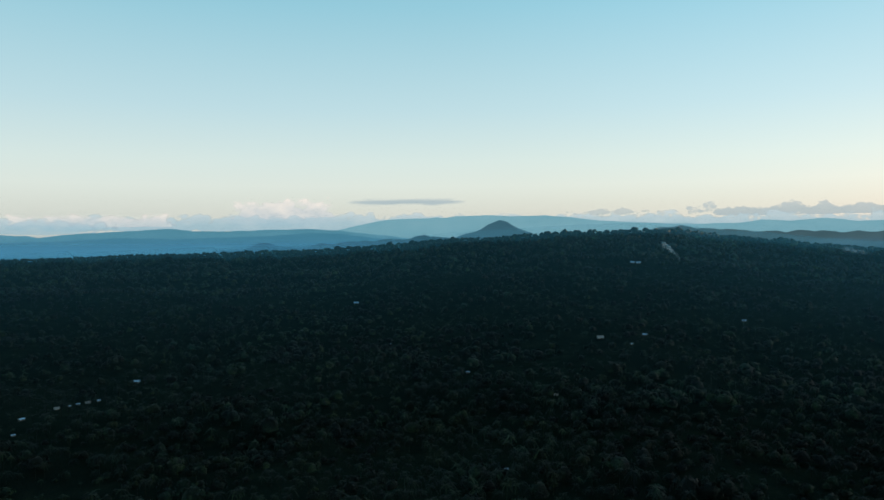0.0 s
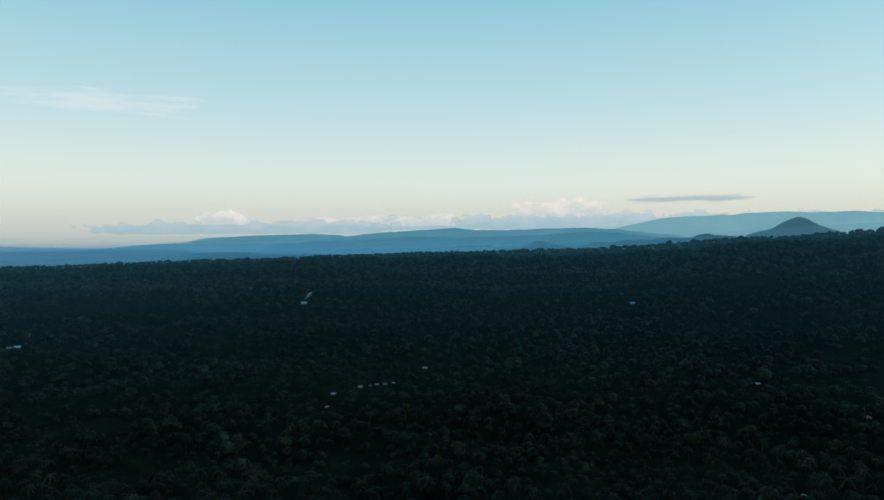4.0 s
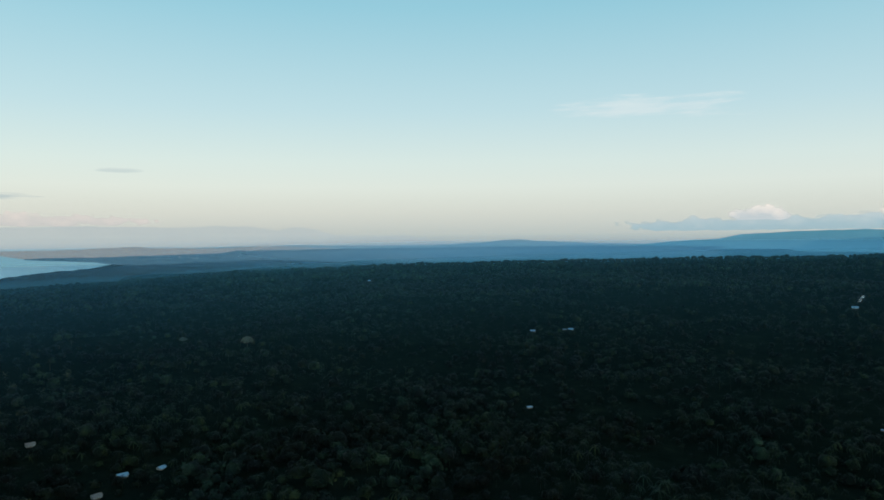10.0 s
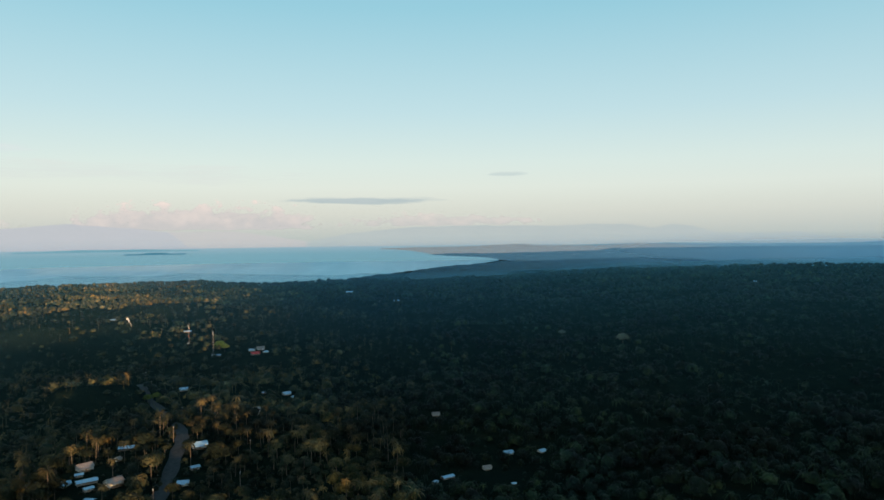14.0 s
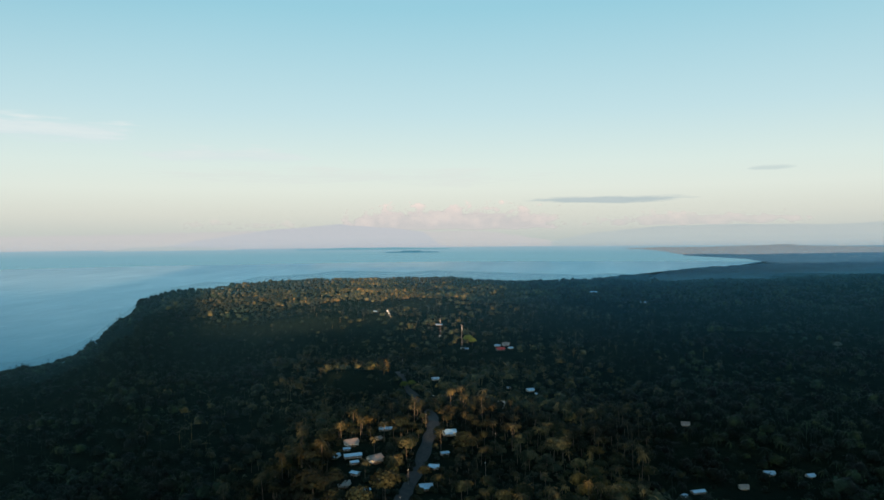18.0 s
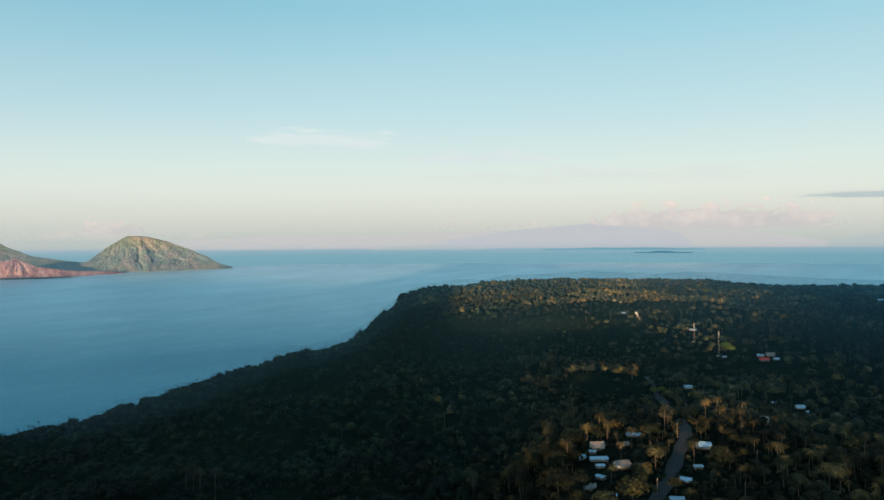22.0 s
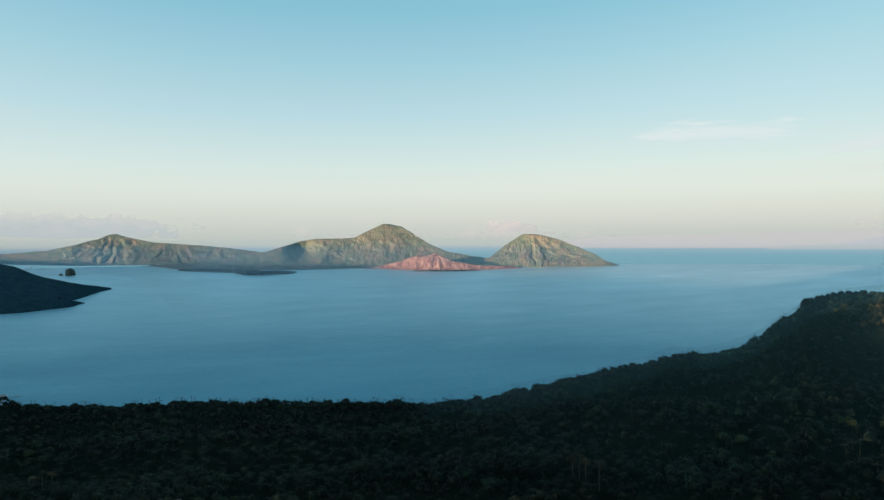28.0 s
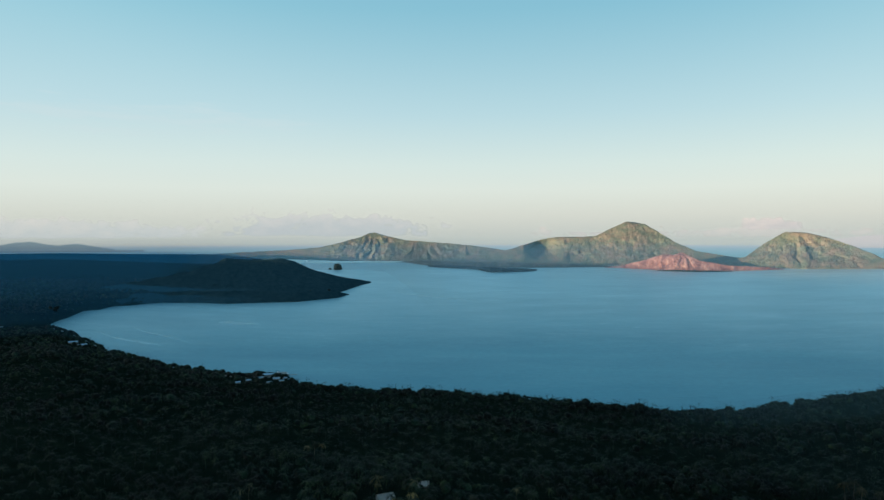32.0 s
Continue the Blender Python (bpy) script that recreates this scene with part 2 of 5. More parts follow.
def table_land(az, dist):
    """The plateau without its dips and swells, and the distance of its rim."""
    rim_d, rim_z = np.interp(az, RIM[:, 0], RIM[:, 1]), np.interp(az, RIM[:, 0], RIM[:, 2])
    near = 166.0 - 38 * smooth(121, 130, az) + 28 * smooth(142, 170, az)
    s = np.clip((dist - 330) / (rim_d - 330), 0, 1)
    lean = np.interp(az, (-36, 10, 60, 105, 118, 135, 142, 224), (1.1, 1.3, 1.3, 1.5, 1.7, 1.7, 1.0, 1.0))
    return near + (rim_z - near) * s ** lean, rim_d


def plateau(az, dist):
    z, rim_d = table_land(az, dist)
    # the dip in front of the lit rise, shaped to keep its wood in shade
    z = z - 46 * np.exp(-((dist - 1180) / 190.0) ** 2) * smooth(112, 120, az) * (1 - smooth(134, 140, az))
    # a dip added between the village and the masts to put the wood in shade
    z = z - 19 * np.exp(-((dist - 860) / 235.0) ** 2) * smooth(92, 99, az) * (1 - smooth(122, 127, az))
    z = z + 5 * np.exp(-((dist - 430) / 55.0) ** 2) * smooth(108, 111, az) * (1 - smooth(120, 123, az))
    # low swells added so that their tree tops still catch the sun
    z = z + 22 * np.exp(-((dist - 1335) / 60.0) ** 2) * smooth(116, 118, az) * (1 - smooth(126, 130, az))
    z = z + 21 * np.exp(-((dist - 775) / 55.0) ** 2) * smooth(116.5, 118, az) * (1 - smooth(122.5, 124, az))
    return z, rim_d


def ground(az, dist):
    """Height of the ground, without its trees, by heading in degrees and distance."""
    az, dist = np.broadcast_arrays(np.asarray(az, float), np.asarray(dist, float))
    az = np.where(az < -136, az + 360, az)
    x, y = -np.sin(np.radians(az)) * dist, np.cos(np.radians(az)) * dist
    z, rim_d = plateau(az, dist)
    relief = fractal(x / 210.0, y / 210.0, 3, 5) * 13 + fractal(x / 520.0, y / 520.0, 2, 9) * 12
    relief = relief + (1 - 2.2 * np.abs(fractal(x / 170.0, y / 170.0, 2, 27))) * 13 - 6
    z = z - CANOPY + relief * smooth(200, 500, dist) * (1 - 0.75 * smooth(-500, -60, dist - rim_d))
    # beyond the rim
    past = dist - rim_d
    sea_side = smooth(104, 108, az) * (1 - smooth(211.5, 213, az))
    shore = -25 + (z + 25) * (1 - smooth(0, np.interp(az, (107, 136, 140, 150, 160, 224), (500, 420, 220, 260, 160, 110)), past))
    near_coast = np.interp(az, (80, 88.6, 90.7, 93, 97.6, 107), (60000, 9400, 8070, 7500, 6100, 4200))
    far_coast = np.interp(az, (80, 88.6, 89.8, 93.7, 98.9, 99.2), (0, 9400, 11000, 12900, 21600, 90000))
    hill = fractal(x / 1500.0, y / 1500.0, 4, 14)
    plain = (34 + 34 * hill) * (1 - 0.85 * smooth(7000, 18000, dist)) + 40 * np.exp(-past / 900.0)
    plain = np.where((dist > near_coast) & ((dist < far_coast) | (az > 88)), -25, np.where(az > 88, np.minimum(plain, 14), plain))
    land = plain + (z - plain) * (1 - smooth(0, 1500, past)) - 0.075 * (np.maximum(dist - 3000, 0) / 1000.0) ** 2
    land = np.where((az < 88) & (az > 40), np.where(dist < 14000, np.maximum(land, 4.0), -400.0), land)
    z = np.where(past > 0, shore * sea_side + land * (1 - sea_side), z)
    # the low shore that swings round the bay to the cone, and the plain behind it
    bay = np.interp(az, (191.7, 193.0, 195.0, 200.6, 202.25, 205.1, 208.6, 210.4, 212.5, 213.2, 224), (4300, 3900, 3640, 3610, 3700, 3780, 3590, 3450, 3010, 2900, 2900))
    inner = np.interp(az, (191.7, 194, 195, 198, 224), (5300, 6500, 8200, 11500, 11500))
    back = 6 + 36 * smooth(200, 214, az) + 85 * smooth(5200, 9000, dist) * smooth(196, 202, az) + 22 * hill
    back = np.maximum(back, 5)
    inside = smooth(-60, 60, dist - bay) * (1 - smooth(-200, 200, dist - inner)) * smooth(191.8, 192.6, az)
    z = np.where((az > 191.8) & (past > 90), np.maximum(z, -25 + (back + 25) * inside), z)
    # behind the drone, out of every view: the added ridge that blocks the sun
    unseen = np.maximum(1 - smooth(-44, -37, az), smooth(222, 223.5, az))
    behind = np.where(dist < 300, z, 150 + (shade_ridge(az, dist) - 150) * smooth(300, 900, dist))
    z = z + (behind - z) * unseen
    return 150 + (z - 150) * smooth(30, 210, dist)


def squeeze(dist):
    """Far distances drawn together, each on its own line of sight, so that the whole coast stands within five kilometres."""
    dist = np.asarray(dist, float)
    return np.where(dist <= 2000, dist, 2000 + 2940 * (1 - np.exp(-(np.maximum(dist, 2000) - 2000) / 5000)))


def spot(az, dist, z):
    """World places by heading, true distance and height over the sea."""
    az, dist, z = np.broadcast_arrays(np.radians(np.asarray(az, float)), np.asarray(dist, float), np.asarray(z, float))
    k = squeeze(dist) / dist
    return np.stack((-np.sin(az) * dist * k, np.cos(az) * dist * k, EYE + (z - EYE) * k), -1)


def sight(az, el):
    """Distance at which a line of sight that falls by el degrees meets the ground."""
    d = np.arange(150.0, 12000.0, 2.0)
    low = ground(az, d) > EYE + d * math.tan(radians(el))
    return float(d[np.argmax(low)])


def mesh_of(name, verts, faces, material, smooth_shade=True):
    me = bpy.data.meshes.new(name)
    verts, faces = np.asarray(verts, np.float32), np.asarray(faces, np.int32)
    k = faces.shape[1]
    me.vertices.add(len(verts))
    me.vertices.foreach_set("co", verts.ravel())
    me.loops.add(faces.size)
    me.loops.foreach_set("vertex_index", faces.ravel())
    me.polygons.add(len(faces))
    me.polygons.foreach_set("loop_start", np.arange(0, faces.size, k, dtype=np.int32))
    me.polygons.foreach_set("loop_total", np.full(len(faces), k, np.int32))
    me.update(calc_edges=True)
    me.polygons.foreach_set("use_smooth", np.full(len(faces), smooth_shade))
    me.materials.append(material)
    return me


def sheet(name, grid, material, closed=False):
    """A sheet over a grid of places (rows, columns, 3)."""
    r, c, _ = grid.shape
    i, j = np.meshgrid(np.arange(r - 1), np.arange(c if closed else c - 1), indexing="ij")
    a, b = i * c + j, i * c + (j + 1) % c
    faces = np.stack((a, b, b + c, a + c), -1).reshape(-1, 4)
    return new(name, mesh_of(name, grid.reshape(-1, 3), faces[:, ::-1], material))


AZ = np.concatenate((np.arange(-42, 134, 0.5), np.arange(134, 146, 0.2), np.arange(146, 224, 0.5), np.arange(224, 318, 2.0)))
DIST = np.concatenate(([0.05], np.geomspace(8, 240, 14), np.arange(255, 2700, 25), np.geomspace(2720, 38000, 60)))
aa, dd = np.meshgrid(AZ, DIST)
tagged(sheet("ground", spot(aa, dd, ground(aa, dd)), M_GROUND, True), "dark wooded ground sheet of plateau, slopes and coastal plain", "ground", kind="structure")
SEA_D = np.concatenate((np.arange(700, 2700, 40), np.geomspace(2720, 9600, 50)))
aa, dd = np.meshgrid(np.arange(60, 240, 0.5), SEA_D)
tagged(sheet("water", spot(aa, dd, 0.0), M_SEA), "calm blue sea of the bay with faint wind streaks", "sea", kind="structure")


# ---- far hills and mountains ----
def ridge(name, label, material, line, dist, depth, base_z=0.0, rough=0.06, gully=0.0, fine=0.12, front=0.5):
    """A mountain range: (heading, elevation angle) along its crest, standing at a true distance, with slopes in front and behind."""
    foot = -math.degrees(math.atan((EYE - base_z) / dist)) - 0.02
    line = sorted(line)
    line = np.array([(line[0][0] - 1.2, foot)] + line + [(line[-1][0] + 1.2, foot)])
    az = np.arange(line[0, 0], line[-1, 0] + fine / 2, fine)
    jag = (0.17 if dist < 10000 else 0.05) * fractal(az / 0.9, az * 0 + dist / 700.0, 5, 47) * np.clip((np.interp(az, line[:, 0], line[:, 1]) - foot) * 2, 0, 1)
    crest = EYE + dist * np.tan(np.radians(np.interp(az, line[:, 0], line[:, 1]) + jag))
    t = np.linspace(-1, 1, 41 if gully else 15)
    a, u = np.meshgrid(az, t)
    w = np.where(u < 0, 1 + u, 1 - u)
    w = w ** 1.15
    top = np.maximum(crest[None, :] - base_z, 0)
    arc = np.radians(a) * dist
    wrinkle = fractal(arc / (depth * 0.35), u * 3.0, 5, 40)
    z = base_z + top * w * (1 + rough * 2 * wrinkle * (1 - w))
    if gully:
        cut = np.abs(value_noise(arc / (depth * 0.16) + 0.6 * wrinkle, u * 0.8, 51)) + 0.5 * np.abs(value_noise(arc / (depth * 0.06), u * 1.4, 52))
        z = z - gully * top * np.sin(np.pi * np.clip(w, 0, 1)) * (0.45 - cut)
    z = np.where(w < 0.02, base_z - 12, z + (20 if dist > 15000 else 0))
    d = dist + u * depth * np.where(u < 0, front, 1.0)
    ob = sheet(name, spot(a, d, z), material)
    return tagged(ob, label, "mountain")


def crater_rock(name, low, mid, high, top_col=None):
    m = Mat(name, 0.95, spec=0.05)
    n1 = m.noise(0.03, 8, 0.75, (1.0, 1.0, 0.6))
    c = m.ramp(n1, ((0.34, low), (0.5, mid), (0.68, high)))
    if top_col:
        # bare ash and rock lower down, scrub and grass higher up
        c = m.mix(m.ramp(m.noise(0.014, 6, 0.7), ((0.44, 0.0), (0.60, 0.75))), c, top_col)
    m.color(c).bump(m.noise(0.06, 7, 0.75), 0.9, 9.0)
    return m.m


M_GREENCONE = crater_rock("green_volcano_slope", (0.086, 0.136, 0.130), (0.118, 0.170, 0.152), (0.168, 0.206, 0.182), (0.196, 0.182, 0.172))
M_ASHCONE = crater_rock("red_ash_slope", (0.110, 0.078, 0.100), (0.235, 0.150, 0.160), (0.46, 0.35, 0.34))
M_PALEASH = crater_rock("pale_sulphur_ash", (0.45, 0.42, 0.40), (0.62, 0.58, 0.55), (0.75, 0.72, 0.68))
M_FLAT = crater_rock("ash_plain_with_scrub", (0.070, 0.100, 0.102), (0.112, 0.130, 0.124), (0.180, 0.172, 0.160))
# the blue of the haze is mixed into the cone's wood colour
M_CONE = far_land("dark_wooded_cone_in_haze", (0.013, 0.038, 0.050), (0.027, 0.056, 0.068), 0.05, 5.0)
M_LOWCAPE = crater_rock("dark_low_cape", (0.014, 0.042, 0.052), (0.024, 0.056, 0.066), (0.040, 0.068, 0.070))

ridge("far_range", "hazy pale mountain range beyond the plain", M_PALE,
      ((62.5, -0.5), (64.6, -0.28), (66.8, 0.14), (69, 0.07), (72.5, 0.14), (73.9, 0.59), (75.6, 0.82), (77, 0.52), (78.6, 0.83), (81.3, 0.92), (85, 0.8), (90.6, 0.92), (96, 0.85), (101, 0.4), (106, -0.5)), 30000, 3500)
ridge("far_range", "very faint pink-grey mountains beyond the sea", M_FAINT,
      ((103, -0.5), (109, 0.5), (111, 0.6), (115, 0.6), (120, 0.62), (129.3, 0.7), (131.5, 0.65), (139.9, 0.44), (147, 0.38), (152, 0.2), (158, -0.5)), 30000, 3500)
# added range shape that paints the dark wedge of air below the cloud
ridge("far_range", "dim blue shaded air under cloud, shaped as far mountains", M_SHADE_WEDGE,
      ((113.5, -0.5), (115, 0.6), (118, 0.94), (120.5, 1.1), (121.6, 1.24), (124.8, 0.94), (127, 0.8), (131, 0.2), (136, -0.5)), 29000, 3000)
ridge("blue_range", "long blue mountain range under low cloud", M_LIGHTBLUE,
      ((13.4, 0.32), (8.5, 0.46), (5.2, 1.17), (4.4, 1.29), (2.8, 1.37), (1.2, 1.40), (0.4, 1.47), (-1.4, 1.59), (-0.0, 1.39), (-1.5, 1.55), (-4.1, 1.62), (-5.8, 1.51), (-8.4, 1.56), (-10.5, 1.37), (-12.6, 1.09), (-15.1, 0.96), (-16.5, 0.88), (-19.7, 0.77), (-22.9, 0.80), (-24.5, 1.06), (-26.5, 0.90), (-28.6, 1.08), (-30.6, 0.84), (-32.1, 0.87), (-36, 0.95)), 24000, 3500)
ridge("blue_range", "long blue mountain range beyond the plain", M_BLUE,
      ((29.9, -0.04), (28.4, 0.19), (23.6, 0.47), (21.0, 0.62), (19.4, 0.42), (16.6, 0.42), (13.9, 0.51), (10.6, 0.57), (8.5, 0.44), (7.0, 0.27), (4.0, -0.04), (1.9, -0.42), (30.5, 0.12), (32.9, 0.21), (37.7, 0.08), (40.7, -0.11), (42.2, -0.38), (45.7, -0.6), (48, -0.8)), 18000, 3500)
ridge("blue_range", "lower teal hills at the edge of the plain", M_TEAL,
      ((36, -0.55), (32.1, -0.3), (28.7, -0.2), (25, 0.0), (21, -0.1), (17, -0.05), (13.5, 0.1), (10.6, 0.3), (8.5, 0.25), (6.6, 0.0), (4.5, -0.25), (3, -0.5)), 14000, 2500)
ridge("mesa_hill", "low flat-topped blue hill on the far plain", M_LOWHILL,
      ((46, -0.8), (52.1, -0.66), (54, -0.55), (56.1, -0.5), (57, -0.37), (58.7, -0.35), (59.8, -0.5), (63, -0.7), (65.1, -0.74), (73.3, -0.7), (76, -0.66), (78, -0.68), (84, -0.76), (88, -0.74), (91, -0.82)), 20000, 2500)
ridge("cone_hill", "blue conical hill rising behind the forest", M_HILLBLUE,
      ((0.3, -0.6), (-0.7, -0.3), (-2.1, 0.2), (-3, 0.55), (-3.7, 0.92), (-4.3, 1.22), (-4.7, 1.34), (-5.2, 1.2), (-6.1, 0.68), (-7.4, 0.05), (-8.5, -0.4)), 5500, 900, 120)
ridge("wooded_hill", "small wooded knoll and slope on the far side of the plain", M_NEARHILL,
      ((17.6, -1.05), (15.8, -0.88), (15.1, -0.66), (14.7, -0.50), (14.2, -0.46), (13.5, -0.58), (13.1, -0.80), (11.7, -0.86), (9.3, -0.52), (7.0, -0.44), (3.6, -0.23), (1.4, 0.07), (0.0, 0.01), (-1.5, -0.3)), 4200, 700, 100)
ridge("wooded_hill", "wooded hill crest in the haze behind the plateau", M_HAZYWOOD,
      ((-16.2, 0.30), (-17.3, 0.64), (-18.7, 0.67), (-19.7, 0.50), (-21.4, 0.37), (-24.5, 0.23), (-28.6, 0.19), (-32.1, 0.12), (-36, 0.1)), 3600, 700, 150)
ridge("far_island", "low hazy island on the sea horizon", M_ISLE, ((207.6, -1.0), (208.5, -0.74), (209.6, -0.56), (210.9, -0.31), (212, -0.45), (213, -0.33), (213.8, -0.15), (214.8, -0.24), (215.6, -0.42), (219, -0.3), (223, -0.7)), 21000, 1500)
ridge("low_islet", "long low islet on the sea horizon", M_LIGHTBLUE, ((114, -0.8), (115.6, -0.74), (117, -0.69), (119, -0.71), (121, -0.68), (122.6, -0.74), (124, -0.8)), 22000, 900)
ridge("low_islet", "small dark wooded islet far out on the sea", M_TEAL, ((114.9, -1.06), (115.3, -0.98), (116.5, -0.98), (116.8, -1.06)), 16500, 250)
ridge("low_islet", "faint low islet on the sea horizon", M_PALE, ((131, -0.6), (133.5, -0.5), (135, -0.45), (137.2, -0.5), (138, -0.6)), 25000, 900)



def massif(name, label, material, crest, foot, depth, peaks, gully=30.0, fine=0.06, bow=1.1, seed=40, hollows=(), grain=1.0):
    """A mountain on the far shore: crest and foot as (heading, elevation angle); it rises from its foot over a depth in metres.
    Gullies fan out from the peaks; hollows are (heading, elevation, half width, half height, depth in metres)."""
    crest, foot = np.array(sorted(crest)), np.array(sorted(foot))
    az = np.arange(crest[0, 0], crest[-1, 0] + fine / 2, fine)
    hi = np.interp(az, crest[:, 0], crest[:, 1]) + 0.03 * fractal(az / 0.5, az * 0, 3, seed + 9)
    lo = np.interp(az, foot[:, 0], foot[:, 1])
    hi = np.maximum(hi, lo + 0.02)
    t = np.concatenate((np.linspace(0, 1, 44), np.linspace(1.2, 2, 5)))
    a, u = np.meshgrid(az, t)
    up = np.where(u < 1, u, 2 - u)
    el = lo + (hi - lo) * up ** bow - 0.05 * (up < 0.01)
    tall = np.radians(hi - lo) * 4000
    base_r = squeeze(EYE / np.tan(np.radians(-lo)))
    arc = np.radians(a) * 4000
    total, weight = 0.0, 0.0
    for k, (pa, pe) in enumerate(peaks):
        dx, dy = a - pa, pe + 0.35 - el
        far = np.hypot(dx, dy)
        turn = np.arctan2(dx, np.maximum(dy, 0.02)) * 3.2 + 0.6 * fractal(arc / 90.0, el * 2.2, 4, seed + k) + 31.0 * k
        rib = np.abs(value_noise(turn * 0.9, far * 0.4, seed + 1)) * 2.6 + np.abs(value_noise(turn * 2.6, far * 0.9, seed + 2)) * 1.1 + 0.4 * np.abs(value_noise(turn * 9.0, far * 1.6, seed + 3))
        w = 1.0 / (far ** 2 + 0.15) ** 2
        total, weight = total + w * rib * np.clip(far / 1.1, 0.12, 1.0), weight + w
    rib = total / weight
    body = np.clip(tall / 120.0, 0.1, 1.2)
    r = base_r + depth * np.clip(tall / 180.0, 0.2, 1.4) * u + gully * (0.9 - rib) * np.sin(np.pi * np.clip(u, 0, 1) ** 0.7) * body
    r = r + grain * (9 * fractal(arc / 38.0, el * 3.2, 4, seed + 5) + 4 * fractal(arc / 9.0, el * 9.0, 3, seed + 6)) * body * (u > 0.02) * (u < 1.0)
    for ha, he, hw, hh, hd in hollows:
        r = r + hd * np.exp(-(((a - ha) / hw) ** 2 + ((el - he) / hh) ** 2) ** 1.5)
    g = np.stack((-np.sin(np.radians(a)) * r, np.cos(np.radians(a)) * r, EYE + r * np.tan(np.radians(el))), -1)
    return tagged(sheet(name, g, material), label, "mountain")


massif("volcano", "grey-green volcano with a ridged western shoulder", M_GREENCONE,
       ((201.5, -1.08), (198.5, -0.94), (195.4, -0.78), (193.3, -0.6), (191.7, -0.25), (190.1, 0.2), (189.4, 0.5), (188.9, 0.57), (187.9, 0.28), (186.3, -0.06), (183.4, -0.27), (181.3, -0.45), (179, -0.77), (177, -1.2)),
       ((176, -1.7), (181, -1.78), (185.5, -1.78), (191.8, -1.74), (196, -1.55), (202, -1.4)), 290, ((188.9, 0.6), (185.2, -0.1), (181.5, -0.4)), 15, 0.06, 1.0, 43)
massif("volcano", "broad green volcano with a summit crater and a breached old shoulder", M_GREENCONE,
       ((182.5, -1.5), (180, -1.1), (178.1, -0.86), (176.7, -0.41), (175.4, 0.0), (174.1, 0.18), (172.2, 0.17), (171.1, 0.26), (169.9, 0.88), (168.75, 1.4), (168.3, 1.36), (167.6, 1.2), (167.35, 1.18), (166.3, 0.51), (165.1, -0.25), (163.6, -0.9), (161.9, -1.2), (160.5, -1.4), (158.5, -1.6)),
       ((158, -1.9), (163, -2.0), (168.8, -2.15), (171.4, -2.07), (176.8, -2.1), (181, -2.05), (183.6, -2.0)), 320, ((168.1, 1.4), (173.0, 0.3), (176.3, -0.2)), 9, 0.06, 1.12, 53,
       ((175.2, -0.85, 1.15, 0.75, 75), (172.6, -1.5, 0.7, 0.4, 26), (168.0, 1.35, 0.35, 0.16, 22)))
massif("volcano", "steep green cone with deep gullies at the sea", M_GREENCONE,
       ((162, -1.75), (160.1, -1.36), (158.9, -0.41), (157.8, 0.3), (157.4, 0.51), (156.1, 0.45), (154.8, 0.12), (153.4, -0.4), (151.8, -1.1), (151, -1.6), (149.9, -1.98), (149.4, -2.2)),
       ((149, -2.03), (152, -2.12), (156, -2.2), (160.1, -2.13), (163, -2.1)), 260, ((156.8, 0.5),), 19, 0.035, 1.05, 63)
massif("volcano", "low red ash cone in front of the volcano", M_ASHCONE,
       ((170.5, -2.25), (169.2, -2.1), (167.5, -1.69), (166.4, -1.3), (165.8, -1.16), (165.2, -1.22), (164.6, -1.02), (163.3, -1.66), (161.3, -2.0), (158.6, -2.1), (157.5, -2.2)),
       ((157, -2.25), (160.9, -2.41), (165, -2.46), (168.8, -2.3), (171, -2.26)), 105, ((164.7, -1.0), (166.0, -1.1)), 15, 0.03, 0.9, 73, ((165.5, -1.15, 0.5, 0.14, 16),))
massif("low_cape", "low grey-green ash plain at the foot of the volcano", M_FLAT,
       ((186.6, -1.76), (184.65, -1.66), (181.45, -1.81), (177.8, -1.87), (173.2, -1.98), (169.35, -2.14)), ((169.2, -2.2), (173.2, -2.27), (176.5, -2.3), (180.5, -2.3), (184.4, -2.16), (186.8, -1.82)), 150, ((183, -1.5),), 4, 0.1, 0.7, 83)
massif("low_cape", "low dark wooded spit curling into the bay", M_LOWCAPE,
       ((184.6, -2.13), (183.6, -2.08), (181.5, -2.14), (180.6, -2.22), (178.9, -2.3), (176.6, -2.36), (175.7, -2.44)), ((175.5, -2.47), (176.2, -2.6), (178.6, -2.68), (179.6, -2.66), (180.6, -2.46), (182.2, -2.37), (184.4, -2.26), (184.7, -2.2)), 60, ((180, -1.9),), 3, 0.07, 0.6, 85)
massif("ash_bank", "small white bank of ash at the red cone's summit", M_PALEASH,
       ((166.25, -1.21), (165.95, -1.12), (165.65, -1.07), (165.35, -1.12), (165.1, -1.21)), ((165.1, -1.22), (165.7, -1.24), (166.25, -1.22)), 10, ((165.7, -1.0),), 2, 0.05, 0.7, 87, (), 0.3)
massif("low_cape", "thin dark ledge of lava below the red cone", M_LOWCAPE,
       ((166.4, -2.43), (165.9, -2.40), (163.5, -2.41), (161.2, -2.42), (160.9, -2.46)), ((160.9, -2.48), (163.5, -2.52), (166.4, -2.48)), 12, ((164, -2.2),), 2, 0.07, 0.6, 88, (), 0.3)
